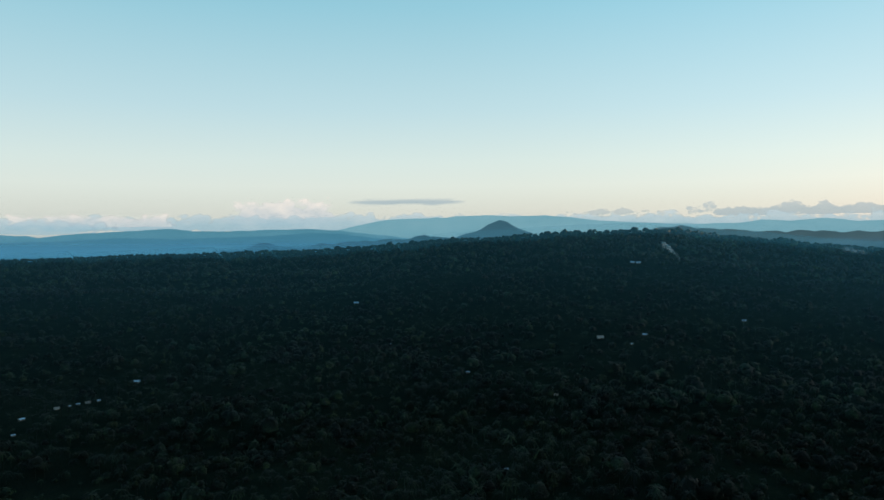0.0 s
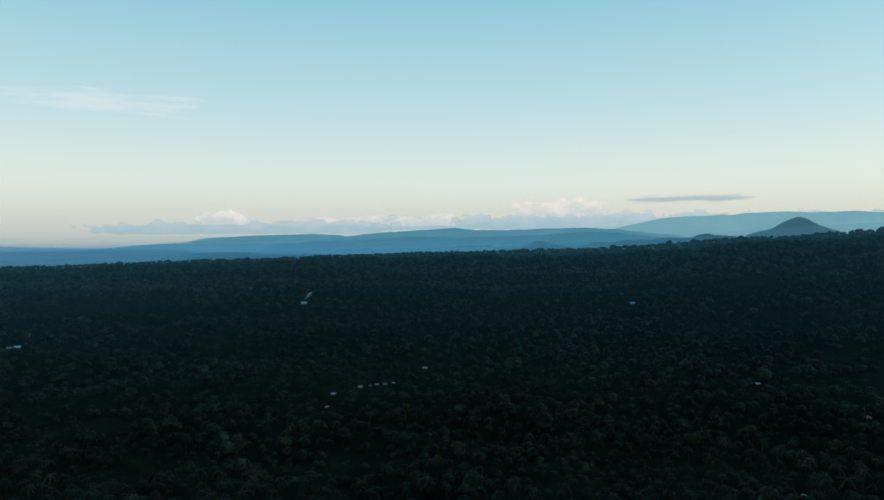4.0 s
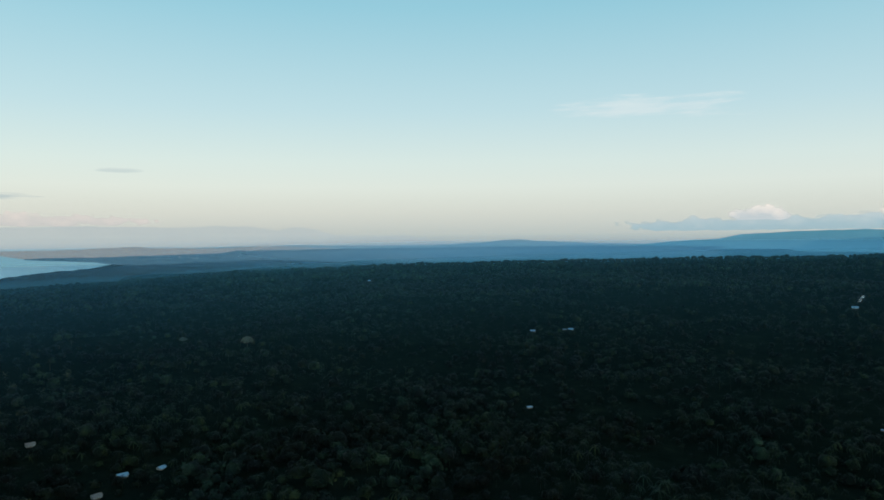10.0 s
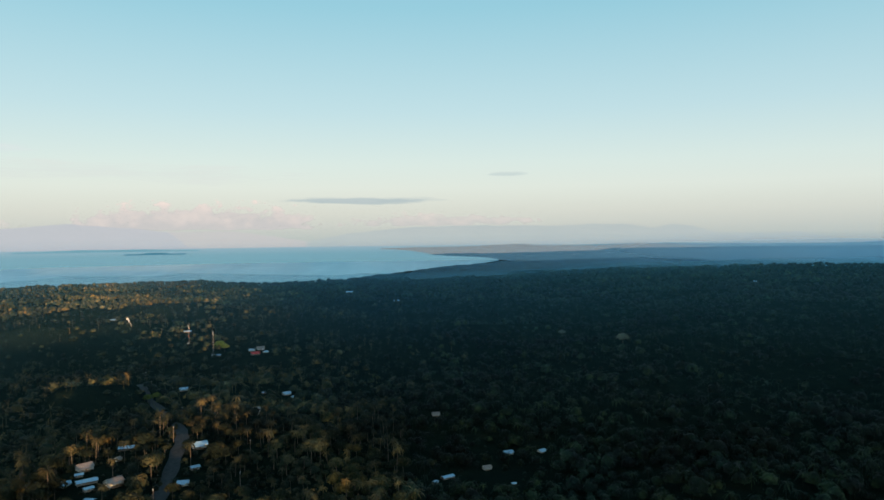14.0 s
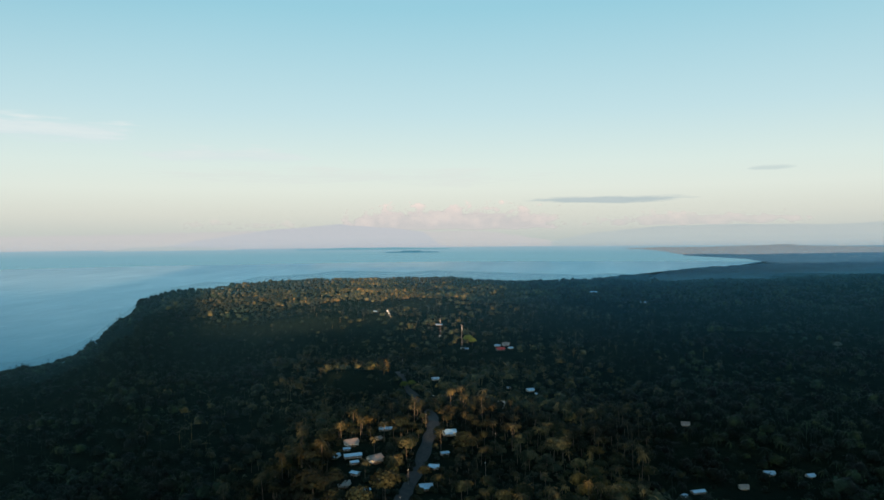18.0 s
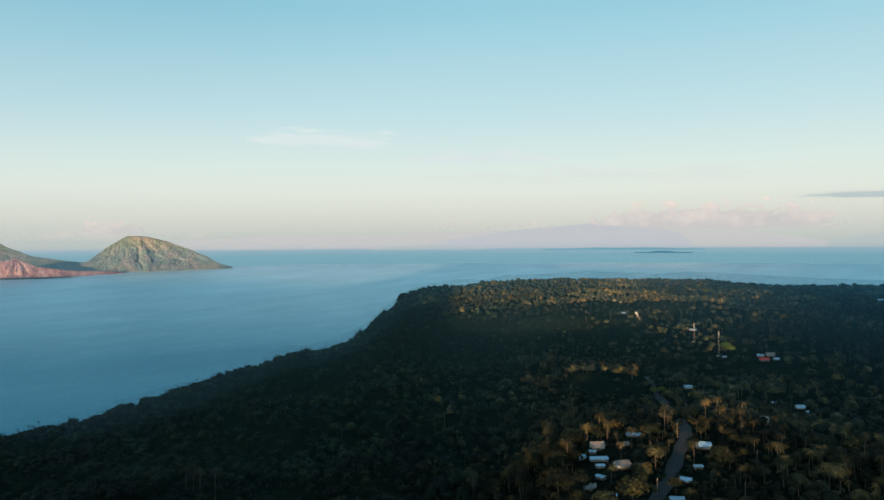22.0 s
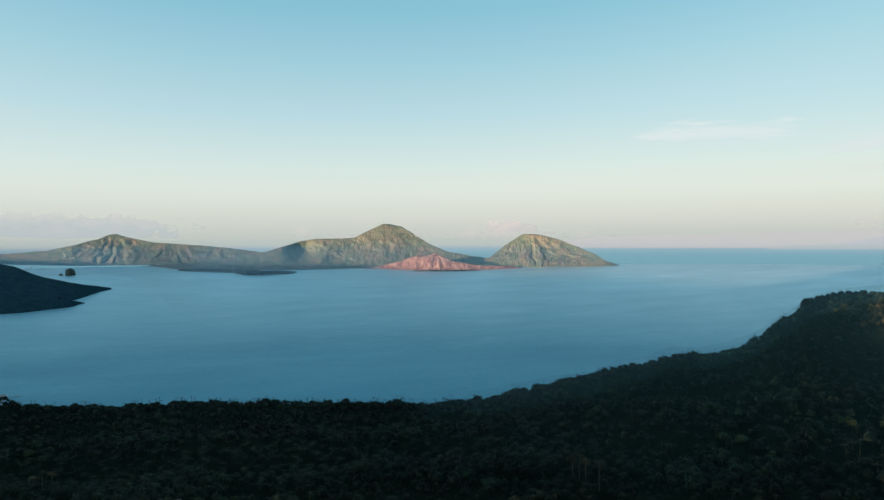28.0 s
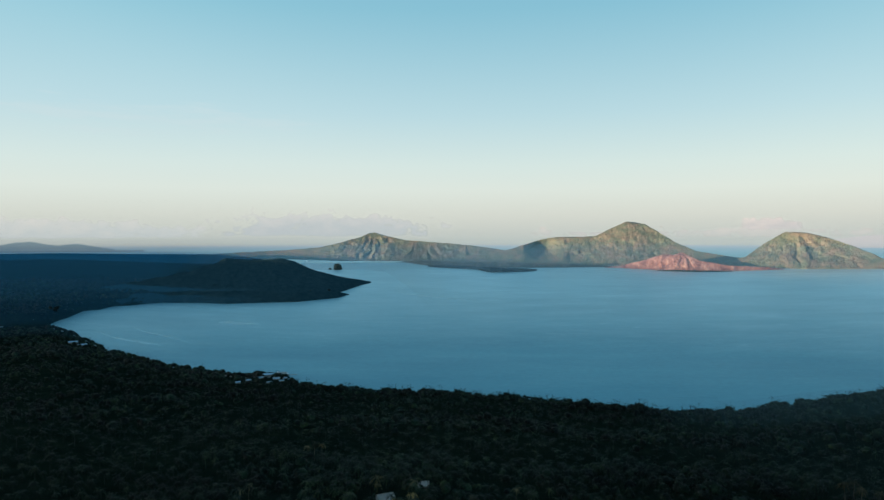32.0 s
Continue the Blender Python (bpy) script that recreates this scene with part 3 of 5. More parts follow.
massif("flat_topped_cone", "dark wooded flat-topped cone on the bay", M_CONE,
       ((214, -4.0), (210, -3.55), (207, -3.1), (205, -2.75), (203.05, -2.33), (201.4, -1.84), (200.6, -1.42), (199.6, -1.5), (198.5, -1.58), (196.3, -1.48), (195.4, -1.67), (194.3, -2.2), (193.6, -2.48), (191.84, -2.95), (190.04, -3.24), (188.9, -3.45)),
       ((188.5, -3.5), (189.04, -3.48), (190.04, -3.7), (191.62, -4.22), (193, -4.4), (197, -4.55), (202, -4.5), (208, -4.4), (214, -4.3)), 330, ((198.5, -1.3),), 7, 0.1, 0.85, 93, ((198.6, -1.4, 1.3, 0.2, 60),))
massif("low_cape", "low wooded point at the foot of the cone", M_CONE,
       ((190.85, -4.44), (191.2, -4.33), (191.9, -4.2), (194, -4.1), (198, -4.0), (203, -3.9), (207, -4.0), (209, -4.6)),
       ((190.7, -4.42), (191.2, -4.5), (191.92, -4.7), (195, -4.94), (200.6, -4.99), (202.25, -4.86), (205.1, -4.76), (209.5, -4.9)), 120, ((198, -3.5),), 6, 0.12, 0.7, 96)


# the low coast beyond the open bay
# sunlight and haze on this coast are put into glowing colours
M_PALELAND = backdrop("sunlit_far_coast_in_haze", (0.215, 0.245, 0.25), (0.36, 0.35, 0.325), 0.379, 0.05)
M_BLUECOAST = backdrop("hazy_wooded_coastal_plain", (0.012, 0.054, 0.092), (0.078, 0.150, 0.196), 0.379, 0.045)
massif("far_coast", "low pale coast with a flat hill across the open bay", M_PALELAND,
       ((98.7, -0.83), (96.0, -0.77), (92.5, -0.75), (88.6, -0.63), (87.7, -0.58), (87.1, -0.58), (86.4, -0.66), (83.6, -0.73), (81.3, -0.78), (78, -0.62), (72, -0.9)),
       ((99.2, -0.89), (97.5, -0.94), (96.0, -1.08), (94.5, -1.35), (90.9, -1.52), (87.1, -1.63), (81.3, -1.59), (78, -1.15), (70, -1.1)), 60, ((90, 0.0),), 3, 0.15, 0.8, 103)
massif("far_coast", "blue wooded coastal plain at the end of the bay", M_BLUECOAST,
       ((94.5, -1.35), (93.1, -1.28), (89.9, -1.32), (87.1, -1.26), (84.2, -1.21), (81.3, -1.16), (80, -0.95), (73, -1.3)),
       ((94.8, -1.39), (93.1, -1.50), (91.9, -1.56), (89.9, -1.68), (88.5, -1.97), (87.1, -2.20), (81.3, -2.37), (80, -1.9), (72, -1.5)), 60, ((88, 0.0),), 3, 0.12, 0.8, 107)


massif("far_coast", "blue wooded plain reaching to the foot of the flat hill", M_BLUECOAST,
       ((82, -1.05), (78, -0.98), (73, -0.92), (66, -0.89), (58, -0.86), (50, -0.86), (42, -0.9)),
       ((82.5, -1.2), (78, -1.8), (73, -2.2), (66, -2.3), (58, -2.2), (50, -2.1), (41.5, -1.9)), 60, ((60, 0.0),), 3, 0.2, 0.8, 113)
# the shore's shade and blue haze are put into its glowing colour
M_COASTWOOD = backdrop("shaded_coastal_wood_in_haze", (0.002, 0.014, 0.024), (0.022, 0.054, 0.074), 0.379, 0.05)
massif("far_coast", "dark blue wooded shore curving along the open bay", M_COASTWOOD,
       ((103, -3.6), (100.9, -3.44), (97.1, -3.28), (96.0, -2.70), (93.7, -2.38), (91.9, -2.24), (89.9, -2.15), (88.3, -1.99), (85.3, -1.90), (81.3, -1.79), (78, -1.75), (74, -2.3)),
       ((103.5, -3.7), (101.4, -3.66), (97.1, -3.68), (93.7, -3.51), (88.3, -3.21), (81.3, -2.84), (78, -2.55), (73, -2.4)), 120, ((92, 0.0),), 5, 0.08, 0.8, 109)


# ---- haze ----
# tints, by heading, of the added sheets that stand in for hazy air
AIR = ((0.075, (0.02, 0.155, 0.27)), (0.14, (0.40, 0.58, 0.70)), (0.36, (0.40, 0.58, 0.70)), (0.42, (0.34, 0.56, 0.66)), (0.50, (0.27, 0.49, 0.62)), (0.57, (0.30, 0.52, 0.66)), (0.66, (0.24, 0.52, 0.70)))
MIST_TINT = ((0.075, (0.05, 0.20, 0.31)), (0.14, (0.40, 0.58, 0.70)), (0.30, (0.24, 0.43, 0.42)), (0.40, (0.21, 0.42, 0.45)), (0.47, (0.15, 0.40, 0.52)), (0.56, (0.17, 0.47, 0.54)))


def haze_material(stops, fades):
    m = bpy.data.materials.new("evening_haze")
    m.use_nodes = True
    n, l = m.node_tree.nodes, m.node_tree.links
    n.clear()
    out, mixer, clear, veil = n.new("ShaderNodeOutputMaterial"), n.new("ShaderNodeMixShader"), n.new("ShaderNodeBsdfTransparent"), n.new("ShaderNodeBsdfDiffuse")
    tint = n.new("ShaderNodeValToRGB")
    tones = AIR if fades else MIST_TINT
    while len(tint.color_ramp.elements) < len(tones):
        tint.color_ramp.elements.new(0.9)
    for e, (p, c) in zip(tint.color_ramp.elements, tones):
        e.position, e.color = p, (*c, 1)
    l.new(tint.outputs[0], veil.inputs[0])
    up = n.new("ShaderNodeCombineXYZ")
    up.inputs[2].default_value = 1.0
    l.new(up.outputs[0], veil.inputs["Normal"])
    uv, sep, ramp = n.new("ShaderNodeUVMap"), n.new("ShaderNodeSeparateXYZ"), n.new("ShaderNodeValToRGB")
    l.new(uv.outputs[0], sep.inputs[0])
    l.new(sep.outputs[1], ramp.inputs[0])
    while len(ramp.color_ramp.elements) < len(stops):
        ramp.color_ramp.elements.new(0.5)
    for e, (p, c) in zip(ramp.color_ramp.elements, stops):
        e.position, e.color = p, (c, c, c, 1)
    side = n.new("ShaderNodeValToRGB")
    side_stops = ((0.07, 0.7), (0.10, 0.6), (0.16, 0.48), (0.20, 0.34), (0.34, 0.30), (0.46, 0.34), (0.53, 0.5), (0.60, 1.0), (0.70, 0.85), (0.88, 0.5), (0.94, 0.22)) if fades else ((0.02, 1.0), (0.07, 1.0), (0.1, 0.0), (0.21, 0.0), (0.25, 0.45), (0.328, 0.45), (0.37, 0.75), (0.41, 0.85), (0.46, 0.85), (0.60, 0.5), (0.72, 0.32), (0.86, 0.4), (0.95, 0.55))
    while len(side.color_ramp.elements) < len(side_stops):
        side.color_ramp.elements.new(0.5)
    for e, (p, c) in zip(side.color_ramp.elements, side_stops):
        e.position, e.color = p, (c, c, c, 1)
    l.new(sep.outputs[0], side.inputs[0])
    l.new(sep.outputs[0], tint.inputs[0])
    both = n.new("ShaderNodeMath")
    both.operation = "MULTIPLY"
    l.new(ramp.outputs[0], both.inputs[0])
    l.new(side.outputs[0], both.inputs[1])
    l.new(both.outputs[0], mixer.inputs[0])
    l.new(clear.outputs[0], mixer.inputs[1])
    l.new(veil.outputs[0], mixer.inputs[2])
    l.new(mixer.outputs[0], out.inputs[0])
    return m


def polar_card(name, az0, az1, rows, material, step=2.0, push=0.0):
    """A sheet round the drone: rows of (radius, height), with UV across and up."""
    az = np.radians(np.linspace(az0, az1, max(3, int((az1 - az0) / step) + 1)))
    rows = np.array(rows)
    k = 1 + push * (smooth(183, 189, np.degrees(az)) )[None, :]
    g = np.stack((-np.sin(az)[None, :] * rows[:, :1] * k, np.cos(az)[None, :] * rows[:, :1] * k, EYE + (rows[:, 1:2] - EYE) * k), -1)
    ob = sheet(name, g, material)
    uv = np.stack(np.meshgrid(np.linspace(1, 0, len(az)), np.linspace(0, 1, len(rows))), -1).reshape(-1, 2)
    idx = np.empty(len(ob.data.loops), np.int32)
    ob.data.loops.foreach_get("vertex_index", idx)
    layer = ob.data.uv_layers.new(name="UVMap")
    layer.data.foreach_set("uv", uv[idx].astype(np.float32).ravel())
    return ob


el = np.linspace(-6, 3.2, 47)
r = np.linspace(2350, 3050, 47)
# one tinted sheet paints the distance haze, strongest near the horizon
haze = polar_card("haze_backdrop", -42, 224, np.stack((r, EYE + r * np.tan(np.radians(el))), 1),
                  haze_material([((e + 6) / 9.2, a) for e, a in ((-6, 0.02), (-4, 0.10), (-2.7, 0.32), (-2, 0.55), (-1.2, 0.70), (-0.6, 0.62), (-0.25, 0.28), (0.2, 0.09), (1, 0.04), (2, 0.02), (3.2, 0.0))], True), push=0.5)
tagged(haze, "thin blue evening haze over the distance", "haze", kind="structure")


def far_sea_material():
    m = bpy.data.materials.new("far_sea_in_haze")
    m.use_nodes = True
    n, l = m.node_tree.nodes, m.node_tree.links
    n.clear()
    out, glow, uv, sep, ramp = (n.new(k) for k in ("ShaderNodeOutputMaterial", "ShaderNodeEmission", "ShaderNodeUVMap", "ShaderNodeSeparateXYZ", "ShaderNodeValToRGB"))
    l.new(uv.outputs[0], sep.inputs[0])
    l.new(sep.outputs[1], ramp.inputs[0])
    # the haze that pales the sea toward the horizon is put into the glow
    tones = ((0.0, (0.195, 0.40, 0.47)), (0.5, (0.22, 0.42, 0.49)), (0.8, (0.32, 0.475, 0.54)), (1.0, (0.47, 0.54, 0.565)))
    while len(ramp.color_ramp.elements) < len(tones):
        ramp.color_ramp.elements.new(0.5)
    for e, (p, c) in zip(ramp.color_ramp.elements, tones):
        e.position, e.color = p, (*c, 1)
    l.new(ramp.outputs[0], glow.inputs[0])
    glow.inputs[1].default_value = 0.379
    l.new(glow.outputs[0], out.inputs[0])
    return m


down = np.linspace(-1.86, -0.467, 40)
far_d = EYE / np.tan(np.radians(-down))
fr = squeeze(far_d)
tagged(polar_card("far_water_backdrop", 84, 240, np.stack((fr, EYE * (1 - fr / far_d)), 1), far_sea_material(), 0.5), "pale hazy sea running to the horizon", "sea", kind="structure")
# a tinted sheet added over the plateau's tree tops to paint evening mist
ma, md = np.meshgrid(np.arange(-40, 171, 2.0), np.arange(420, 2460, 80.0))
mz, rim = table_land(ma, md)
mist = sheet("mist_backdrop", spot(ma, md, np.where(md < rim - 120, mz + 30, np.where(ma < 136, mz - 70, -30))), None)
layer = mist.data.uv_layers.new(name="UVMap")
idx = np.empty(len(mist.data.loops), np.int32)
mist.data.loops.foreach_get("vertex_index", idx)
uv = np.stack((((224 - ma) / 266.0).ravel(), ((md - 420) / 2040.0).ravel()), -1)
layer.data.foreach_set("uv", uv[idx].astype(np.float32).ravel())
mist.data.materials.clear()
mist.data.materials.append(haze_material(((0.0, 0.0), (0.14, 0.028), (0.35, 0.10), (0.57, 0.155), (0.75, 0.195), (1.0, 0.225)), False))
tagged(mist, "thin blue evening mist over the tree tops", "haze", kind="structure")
# the same painted mist over the low wooded plain beside the bay
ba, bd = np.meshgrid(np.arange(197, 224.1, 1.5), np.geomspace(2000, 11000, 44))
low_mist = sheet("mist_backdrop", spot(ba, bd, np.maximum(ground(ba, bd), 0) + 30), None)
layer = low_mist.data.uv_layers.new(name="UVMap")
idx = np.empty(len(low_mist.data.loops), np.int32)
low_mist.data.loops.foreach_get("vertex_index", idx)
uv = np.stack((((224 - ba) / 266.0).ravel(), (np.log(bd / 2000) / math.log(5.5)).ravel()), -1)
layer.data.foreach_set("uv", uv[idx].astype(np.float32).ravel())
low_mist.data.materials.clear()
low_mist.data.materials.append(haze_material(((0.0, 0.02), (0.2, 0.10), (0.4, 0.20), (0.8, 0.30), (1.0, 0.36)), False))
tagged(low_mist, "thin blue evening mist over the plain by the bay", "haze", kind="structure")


# ---- forest ----
def unit(a):
    return a / np.linalg.norm(a, axis=-1, keepdims=True)


def palm_crown(rng, fronds, segs, length, two_sided):
    """Fronds that arch out from one top and droop: verts and quads."""
    v, f = [], []
    for k in range(fronds):
        a = 2 * math.pi * (k + rng.uniform(-0.3, 0.3)) / fronds
        rise = rng.uniform(-0.5, 1.7)
        ln = length * rng.uniform(0.8, 1.1)
        d, s = np.array((math.cos(a), math.sin(a), 0)), np.array((-math.sin(a), math.cos(a), 0))
        base = len(v)
        for i in range(segs + 1):
            t = i / segs
            p = d * ln * (t - 0.12 * t * t) + np.array((0, 0, ln * (rise * 0.55 * t - (0.75 if segs > 1 else 0.28) * t * t)))
            w = ln * (0.075 if two_sided else 0.078) * (0.35 + 1.9 * t * (1.05 - t))
            if two_sided:
                v += [p + s * w - (0, 0, w * 0.55), p, p - s * w - (0, 0, w * 0.55)]
            else:
                v += [p + s * w, p - s * w]
        n = 3 if two_sided else 2
        for i in range(segs):
            for j in range(n - 1):
                q = base + i * n + j
                f.append((q, q + 1, q + n + 1, q + n))
    return np.array(v), np.array(f)


def leaf_dome(rng, count, radius, tall, size):
    """Leaf clumps as tilted quads over an uneven dome."""
    v, f = [], []
    lobes = rng.uniform(-1, 1, (5, 3))
    for k in range(count):
        n = unit(rng.normal(size=3) + (0, 0, 0.55))
        n[2] = abs(n[2]) * 1.0 - 0.22
        bulge = 0.78 + 0.3 * max(float(n @ unit(l)) for l in lobes) * rng.uniform(0.6, 1.1)
        p = n * (radius, radius, tall) * bulge
        up = unit(n + rng.normal(size=3) * 0.45)
        a = unit(np.cross(up, rng.normal(size=3)))
        b = np.cross(up, a)
        s = size * rng.uniform(0.6, 1.25)
        base = len(v)
        v += [p + a * s * 0.9, p + b * s * rng.uniform(0.6, 1) + up * s * 0.25, p - a * s, p - b * s * rng.uniform(0.6, 1) - up * s * 0.2]
        f.append((base, base + 1, base + 2, base + 3))
    return np.array(v), np.array(f)


def leaf_mound(rng, segs, angles, radius, tall):
    """A bumpy closed crown: rings of jittered verts, capped by quads."""
    v, f = [], []
    for p in angles:
        for k in range(segs):
            a = 2 * math.pi * (k + rng.uniform(-0.25, 0.25)) / segs
            j = rng.uniform(0.68, 1.28)
            v.append((radius * math.cos(radians(p)) * math.cos(a) * j, radius * math.cos(radians(p)) * math.sin(a) * j, tall * math.sin(radians(p)) * rng.uniform(0.85, 1.12)))
    for i in range(len(angles) - 1):
        for k in range(segs):
            f.append((i * segs + k, i * segs + (k + 1) % segs, (i + 1) * segs + (k + 1) % segs, (i + 1) * segs + k))
    top = (len(angles) - 1) * segs
    for k in range(1, segs // 2):
        f.append((top + (1 - k) % segs, top + k, top + k + 1, top + (-k) % segs))
    return np.array(v), np.array(f)


def stem(height, r0, r1, sides=3, bend=(0, 0), rings=2):
    v, f = [], []
    for i in range(rings):
        t = i / (rings - 1)
        for k in range(sides):
            a = 2 * math.pi * k / sides
            rr = r0 + (r1 - r0) * t
            v.append((bend[0] * t * t + rr * math.cos(a), bend[1] * t * t + rr * math.sin(a), height * t))
    for i in range(rings - 1):
        for k in range(sides):
            f.append((i * sides + k, i * sides + (k + 1) % sides, (i + 1) * sides + (k + 1) % sides, (i + 1) * sides + k))
    return np.array(v), np.array(f)


def joined(*pieces):
    v, f, n = [], [], 0
    for a, b in pieces:
        v.append(a)
        f.append(b + n)
        n += len(a)
    return np.concatenate(v), np.concatenate(f)


def lifted(piece, z):
    return piece[0] + (0, 0, z), piece[1]


def scatter(template, places, turn, size):
    """Many copies of one template as one set of verts and faces."""
    v, f = template
    c, s = np.cos(turn)[:, None], np.sin(turn)[:, None]
    x = (v[None, :, 0] * c - v[None, :, 1] * s) * size[:, None] + places[:, None, 0]
    y = (v[None, :, 0] * s + v[None, :, 1] * c) * size[:, None] + places[:, None, 1]
    z = v[None, :, 2] * size[:, None] + places[:, None, 2]
    n = len(places)
    return np.stack((x, y, z), -1).reshape(-1, 3), (f[None] + (np.arange(n) * len(v))[:, None, None]).reshape(-1, 4)


RNG = np.random.default_rng(11)
# clearings: heading, distance, radius; the houses and the track add theirs
CLEAR = []


def tree_places(d0, d1, gap, az0=-37.0, az1=222.0, shrink=1.0):
    """Jittered places of trees between two distances, with the land's gaps."""
    az, dist = [], []
    d = d0
    while d < d1:
        g = gap(d)
        n = max(1, int(radians(az1 - az0) * d / g))
        az.append(az0 + (az1 - az0) * (np.arange(n) + RNG.uniform(0, 1, n)) / n)
        dist.append(d + RNG.uniform(-0.6, 0.6, n) * g)
        d += g * 0.92
    az, dist = np.concatenate(az), np.concatenate(dist)
    z = ground(az, dist)
    x, y = -np.sin(np.radians(az)) * dist, np.cos(np.radians(az)) * dist
    open_land = fractal(x / 70.0, y / 70.0, 3, 71)
    keep = (z > 2.5) & (open_land + 0.12 * RNG.uniform(-1, 1, len(z)) > -0.52 - 0.3 * smooth(900, 1500, dist))
    for ca, cd, cr in CLEAR:
        keep &= (x + math.sin(radians(ca)) * cd) ** 2 + (y - math.cos(radians(ca)) * cd) ** 2 > (cr * shrink) ** 2
    return az[keep], dist[keep], z[keep], x[keep], y[keep], (0.5 + 0.5 * smooth(-0.5, -0.2, open_land))[keep]


def stuff(name, label, verts, faces, material):
    return tagged(new(name, mesh_of(name, verts, faces, material, True)), label, "forest", kind="stuff")


def palm_share(az, dist, x, y):
    """How much of the wood is coconut palm: most near the track and on the plateau."""
    return 0.55 + 0.8 * fractal(x / 160.0, y / 160.0, 2, 81) + 0.1 * smooth(85, 110, az) * (1 - smooth(132, 142, az)) + 0.45 * smooth(138, 150, az) * (dist < 800)


def sun_tint_share(az, dist, x, y):
    """Where palms and garden trees take the sunlit tint: round the village and on the far rise."""
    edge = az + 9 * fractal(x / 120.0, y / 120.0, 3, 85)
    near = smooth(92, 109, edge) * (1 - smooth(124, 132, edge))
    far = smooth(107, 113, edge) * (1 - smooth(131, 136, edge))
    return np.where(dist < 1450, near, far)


def plant(name, d0, d1, gap, palm, broad, size0=1.0, az0=-37.0, az1=222.0):
    az, dist, z, x, y, low = tree_places(d0, d1, gap, az0, az1)
    is_palm = RNG.uniform(0, 1, len(az)) < palm_share(az, dist, x, y)
    place = spot(az, dist, z - 0.4)
    k = squeeze(dist) / dist
    size = RNG.uniform(0.75, 1.2, len(az)) * low * k * size0 * (1 + 0.45 * fractal(x / 55.0, y / 55.0, 3, 91))
    size = size * np.where(is_palm, 1.0, np.exp(np.clip(RNG.normal(0.0, 0.17, len(az)), -0.4, 0.3)))
    turn = RNG.uniform(0, 6.28, len(az))
    sun_tinted = RNG.uniform(0, 1, len(az)) < sun_tint_share(az, dist, x, y)
    for flag, kinds, mat, what in ((is_palm & ~sun_tinted, palm, M_PALM, "coconut palms"), (~is_palm & ~sun_tinted, broad, M_LEAF, "broad-leaved trees"),
                                   (is_palm & sun_tinted, palm, M_SUN_PALM, "planted palms in sunlit tint"), (~is_palm & sun_tinted, broad, M_SUN_OLIVE, "olive-green trees in sunlit tint")):
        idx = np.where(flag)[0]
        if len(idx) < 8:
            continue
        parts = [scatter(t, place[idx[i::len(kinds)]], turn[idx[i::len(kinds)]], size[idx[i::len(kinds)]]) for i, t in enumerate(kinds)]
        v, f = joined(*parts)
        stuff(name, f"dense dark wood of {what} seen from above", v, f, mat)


def palm_far(rng, fronds, segs, tall=12.0, reach=4.6):
    return joined(lifted(palm_crown(rng, fronds, segs, reach, False), tall), stem(tall, 0.2, 0.14))


def broad_far(rng, level, r=5.0, tall=4.2, h=8.5):
    """A tree crown for the middle distance: a bumpy mound with loose sprays of leaves."""
    segs, angles, sprays, core, leaf = ((7, (-22, 20, 60), 34, 0.66, 0.165), (6, (-14, 34, 68), 13, 0.66, 0.21), (6, (-10, 34, 68), 3, 0.84, 0.27))[level]
    return joined(lifted(leaf_mound(rng, segs, angles, r * core, tall * core), h), lifted(leaf_dome(rng, sprays, r, tall, r * leaf), h))


tr = np.random.default_rng(5)


# ---- small builder ----
def part(name, data, material, parent=None, label=""):
    """Links one mesh (bmesh or verts and quads) as a part of a thing."""
    if isinstance(data, tuple):
        me = mesh_of(name, data[0], data[1], material, False)
    else:
        me = bpy.data.meshes.new(name)
        data.to_mesh(me)
        data.free()
        me.materials.append(material)
    ob = new(name, me)
    ob.parent = parent
    return tagged(ob, label) if label else ob


def box(*blocks):
    """A bmesh of bevelled blocks: centre, size."""
    bm = bmesh.new()
    for c, s in blocks:
        m = Matrix.Translation(c) @ Matrix.Diagonal((*s, 1))
        bmesh.ops.create_cube(bm, size=1.0, matrix=m)
    return bm


def paint(name, a, b, rough=0.7, metal=0.0, scale=0.8):
    m = Mat(name, rough, metal, 0.3)
    c = m.ramp(m.noise(scale, 5, 0.65, where=m.co), ((0.3, a), (0.7, b)))
    c = m.mix(0.25, c, m.ramp(m.any_object(), ((0.0, 0.6), (1.0, 1.3))), "MULTIPLY")
    m.color(c)
    return m.m


def iron_sheet(name, a, b, rust):
    """Corrugated roofing iron: ribs across the slope, rust in patches."""
    m = Mat(name, 0.42, 0.35, 0.4)
    w = m.n.new("ShaderNodeTexWave")
    w.bands_direction = "X"
    w.inputs["Scale"].default_value = 1.3
    m.l.new(m.co, w.inputs["Vector"])
    c = m.ramp(m.noise(0.9, 5, 0.7, where=m.co), ((0.35, a), (0.65, b)))
    c = m.mix(m.ramp(m.noise(0.45, 4, 0.6, where=m.co), ((0.55, 0.0), (0.75, 0.7))), c, rust)
    c = m.mix(0.3, c, m.ramp(m.any_object(), ((0.0, 0.55), (1.0, 1.3))), "MULTIPLY")
    m.color(c).bump(w.outputs["Fac"], 0.7, 0.06)
    return m.m


# zinc tinted blue to paint in the sky that it reflects
M_ZINC = iron_sheet("zinc_roof", (0.20, 0.34, 0.46), (0.32, 0.48, 0.60), (0.22, 0.13, 0.09))
M_RED = iron_sheet("red_roof", (0.50, 0.035, 0.03), (0.60, 0.055, 0.045), (0.4, 0.06, 0.04))
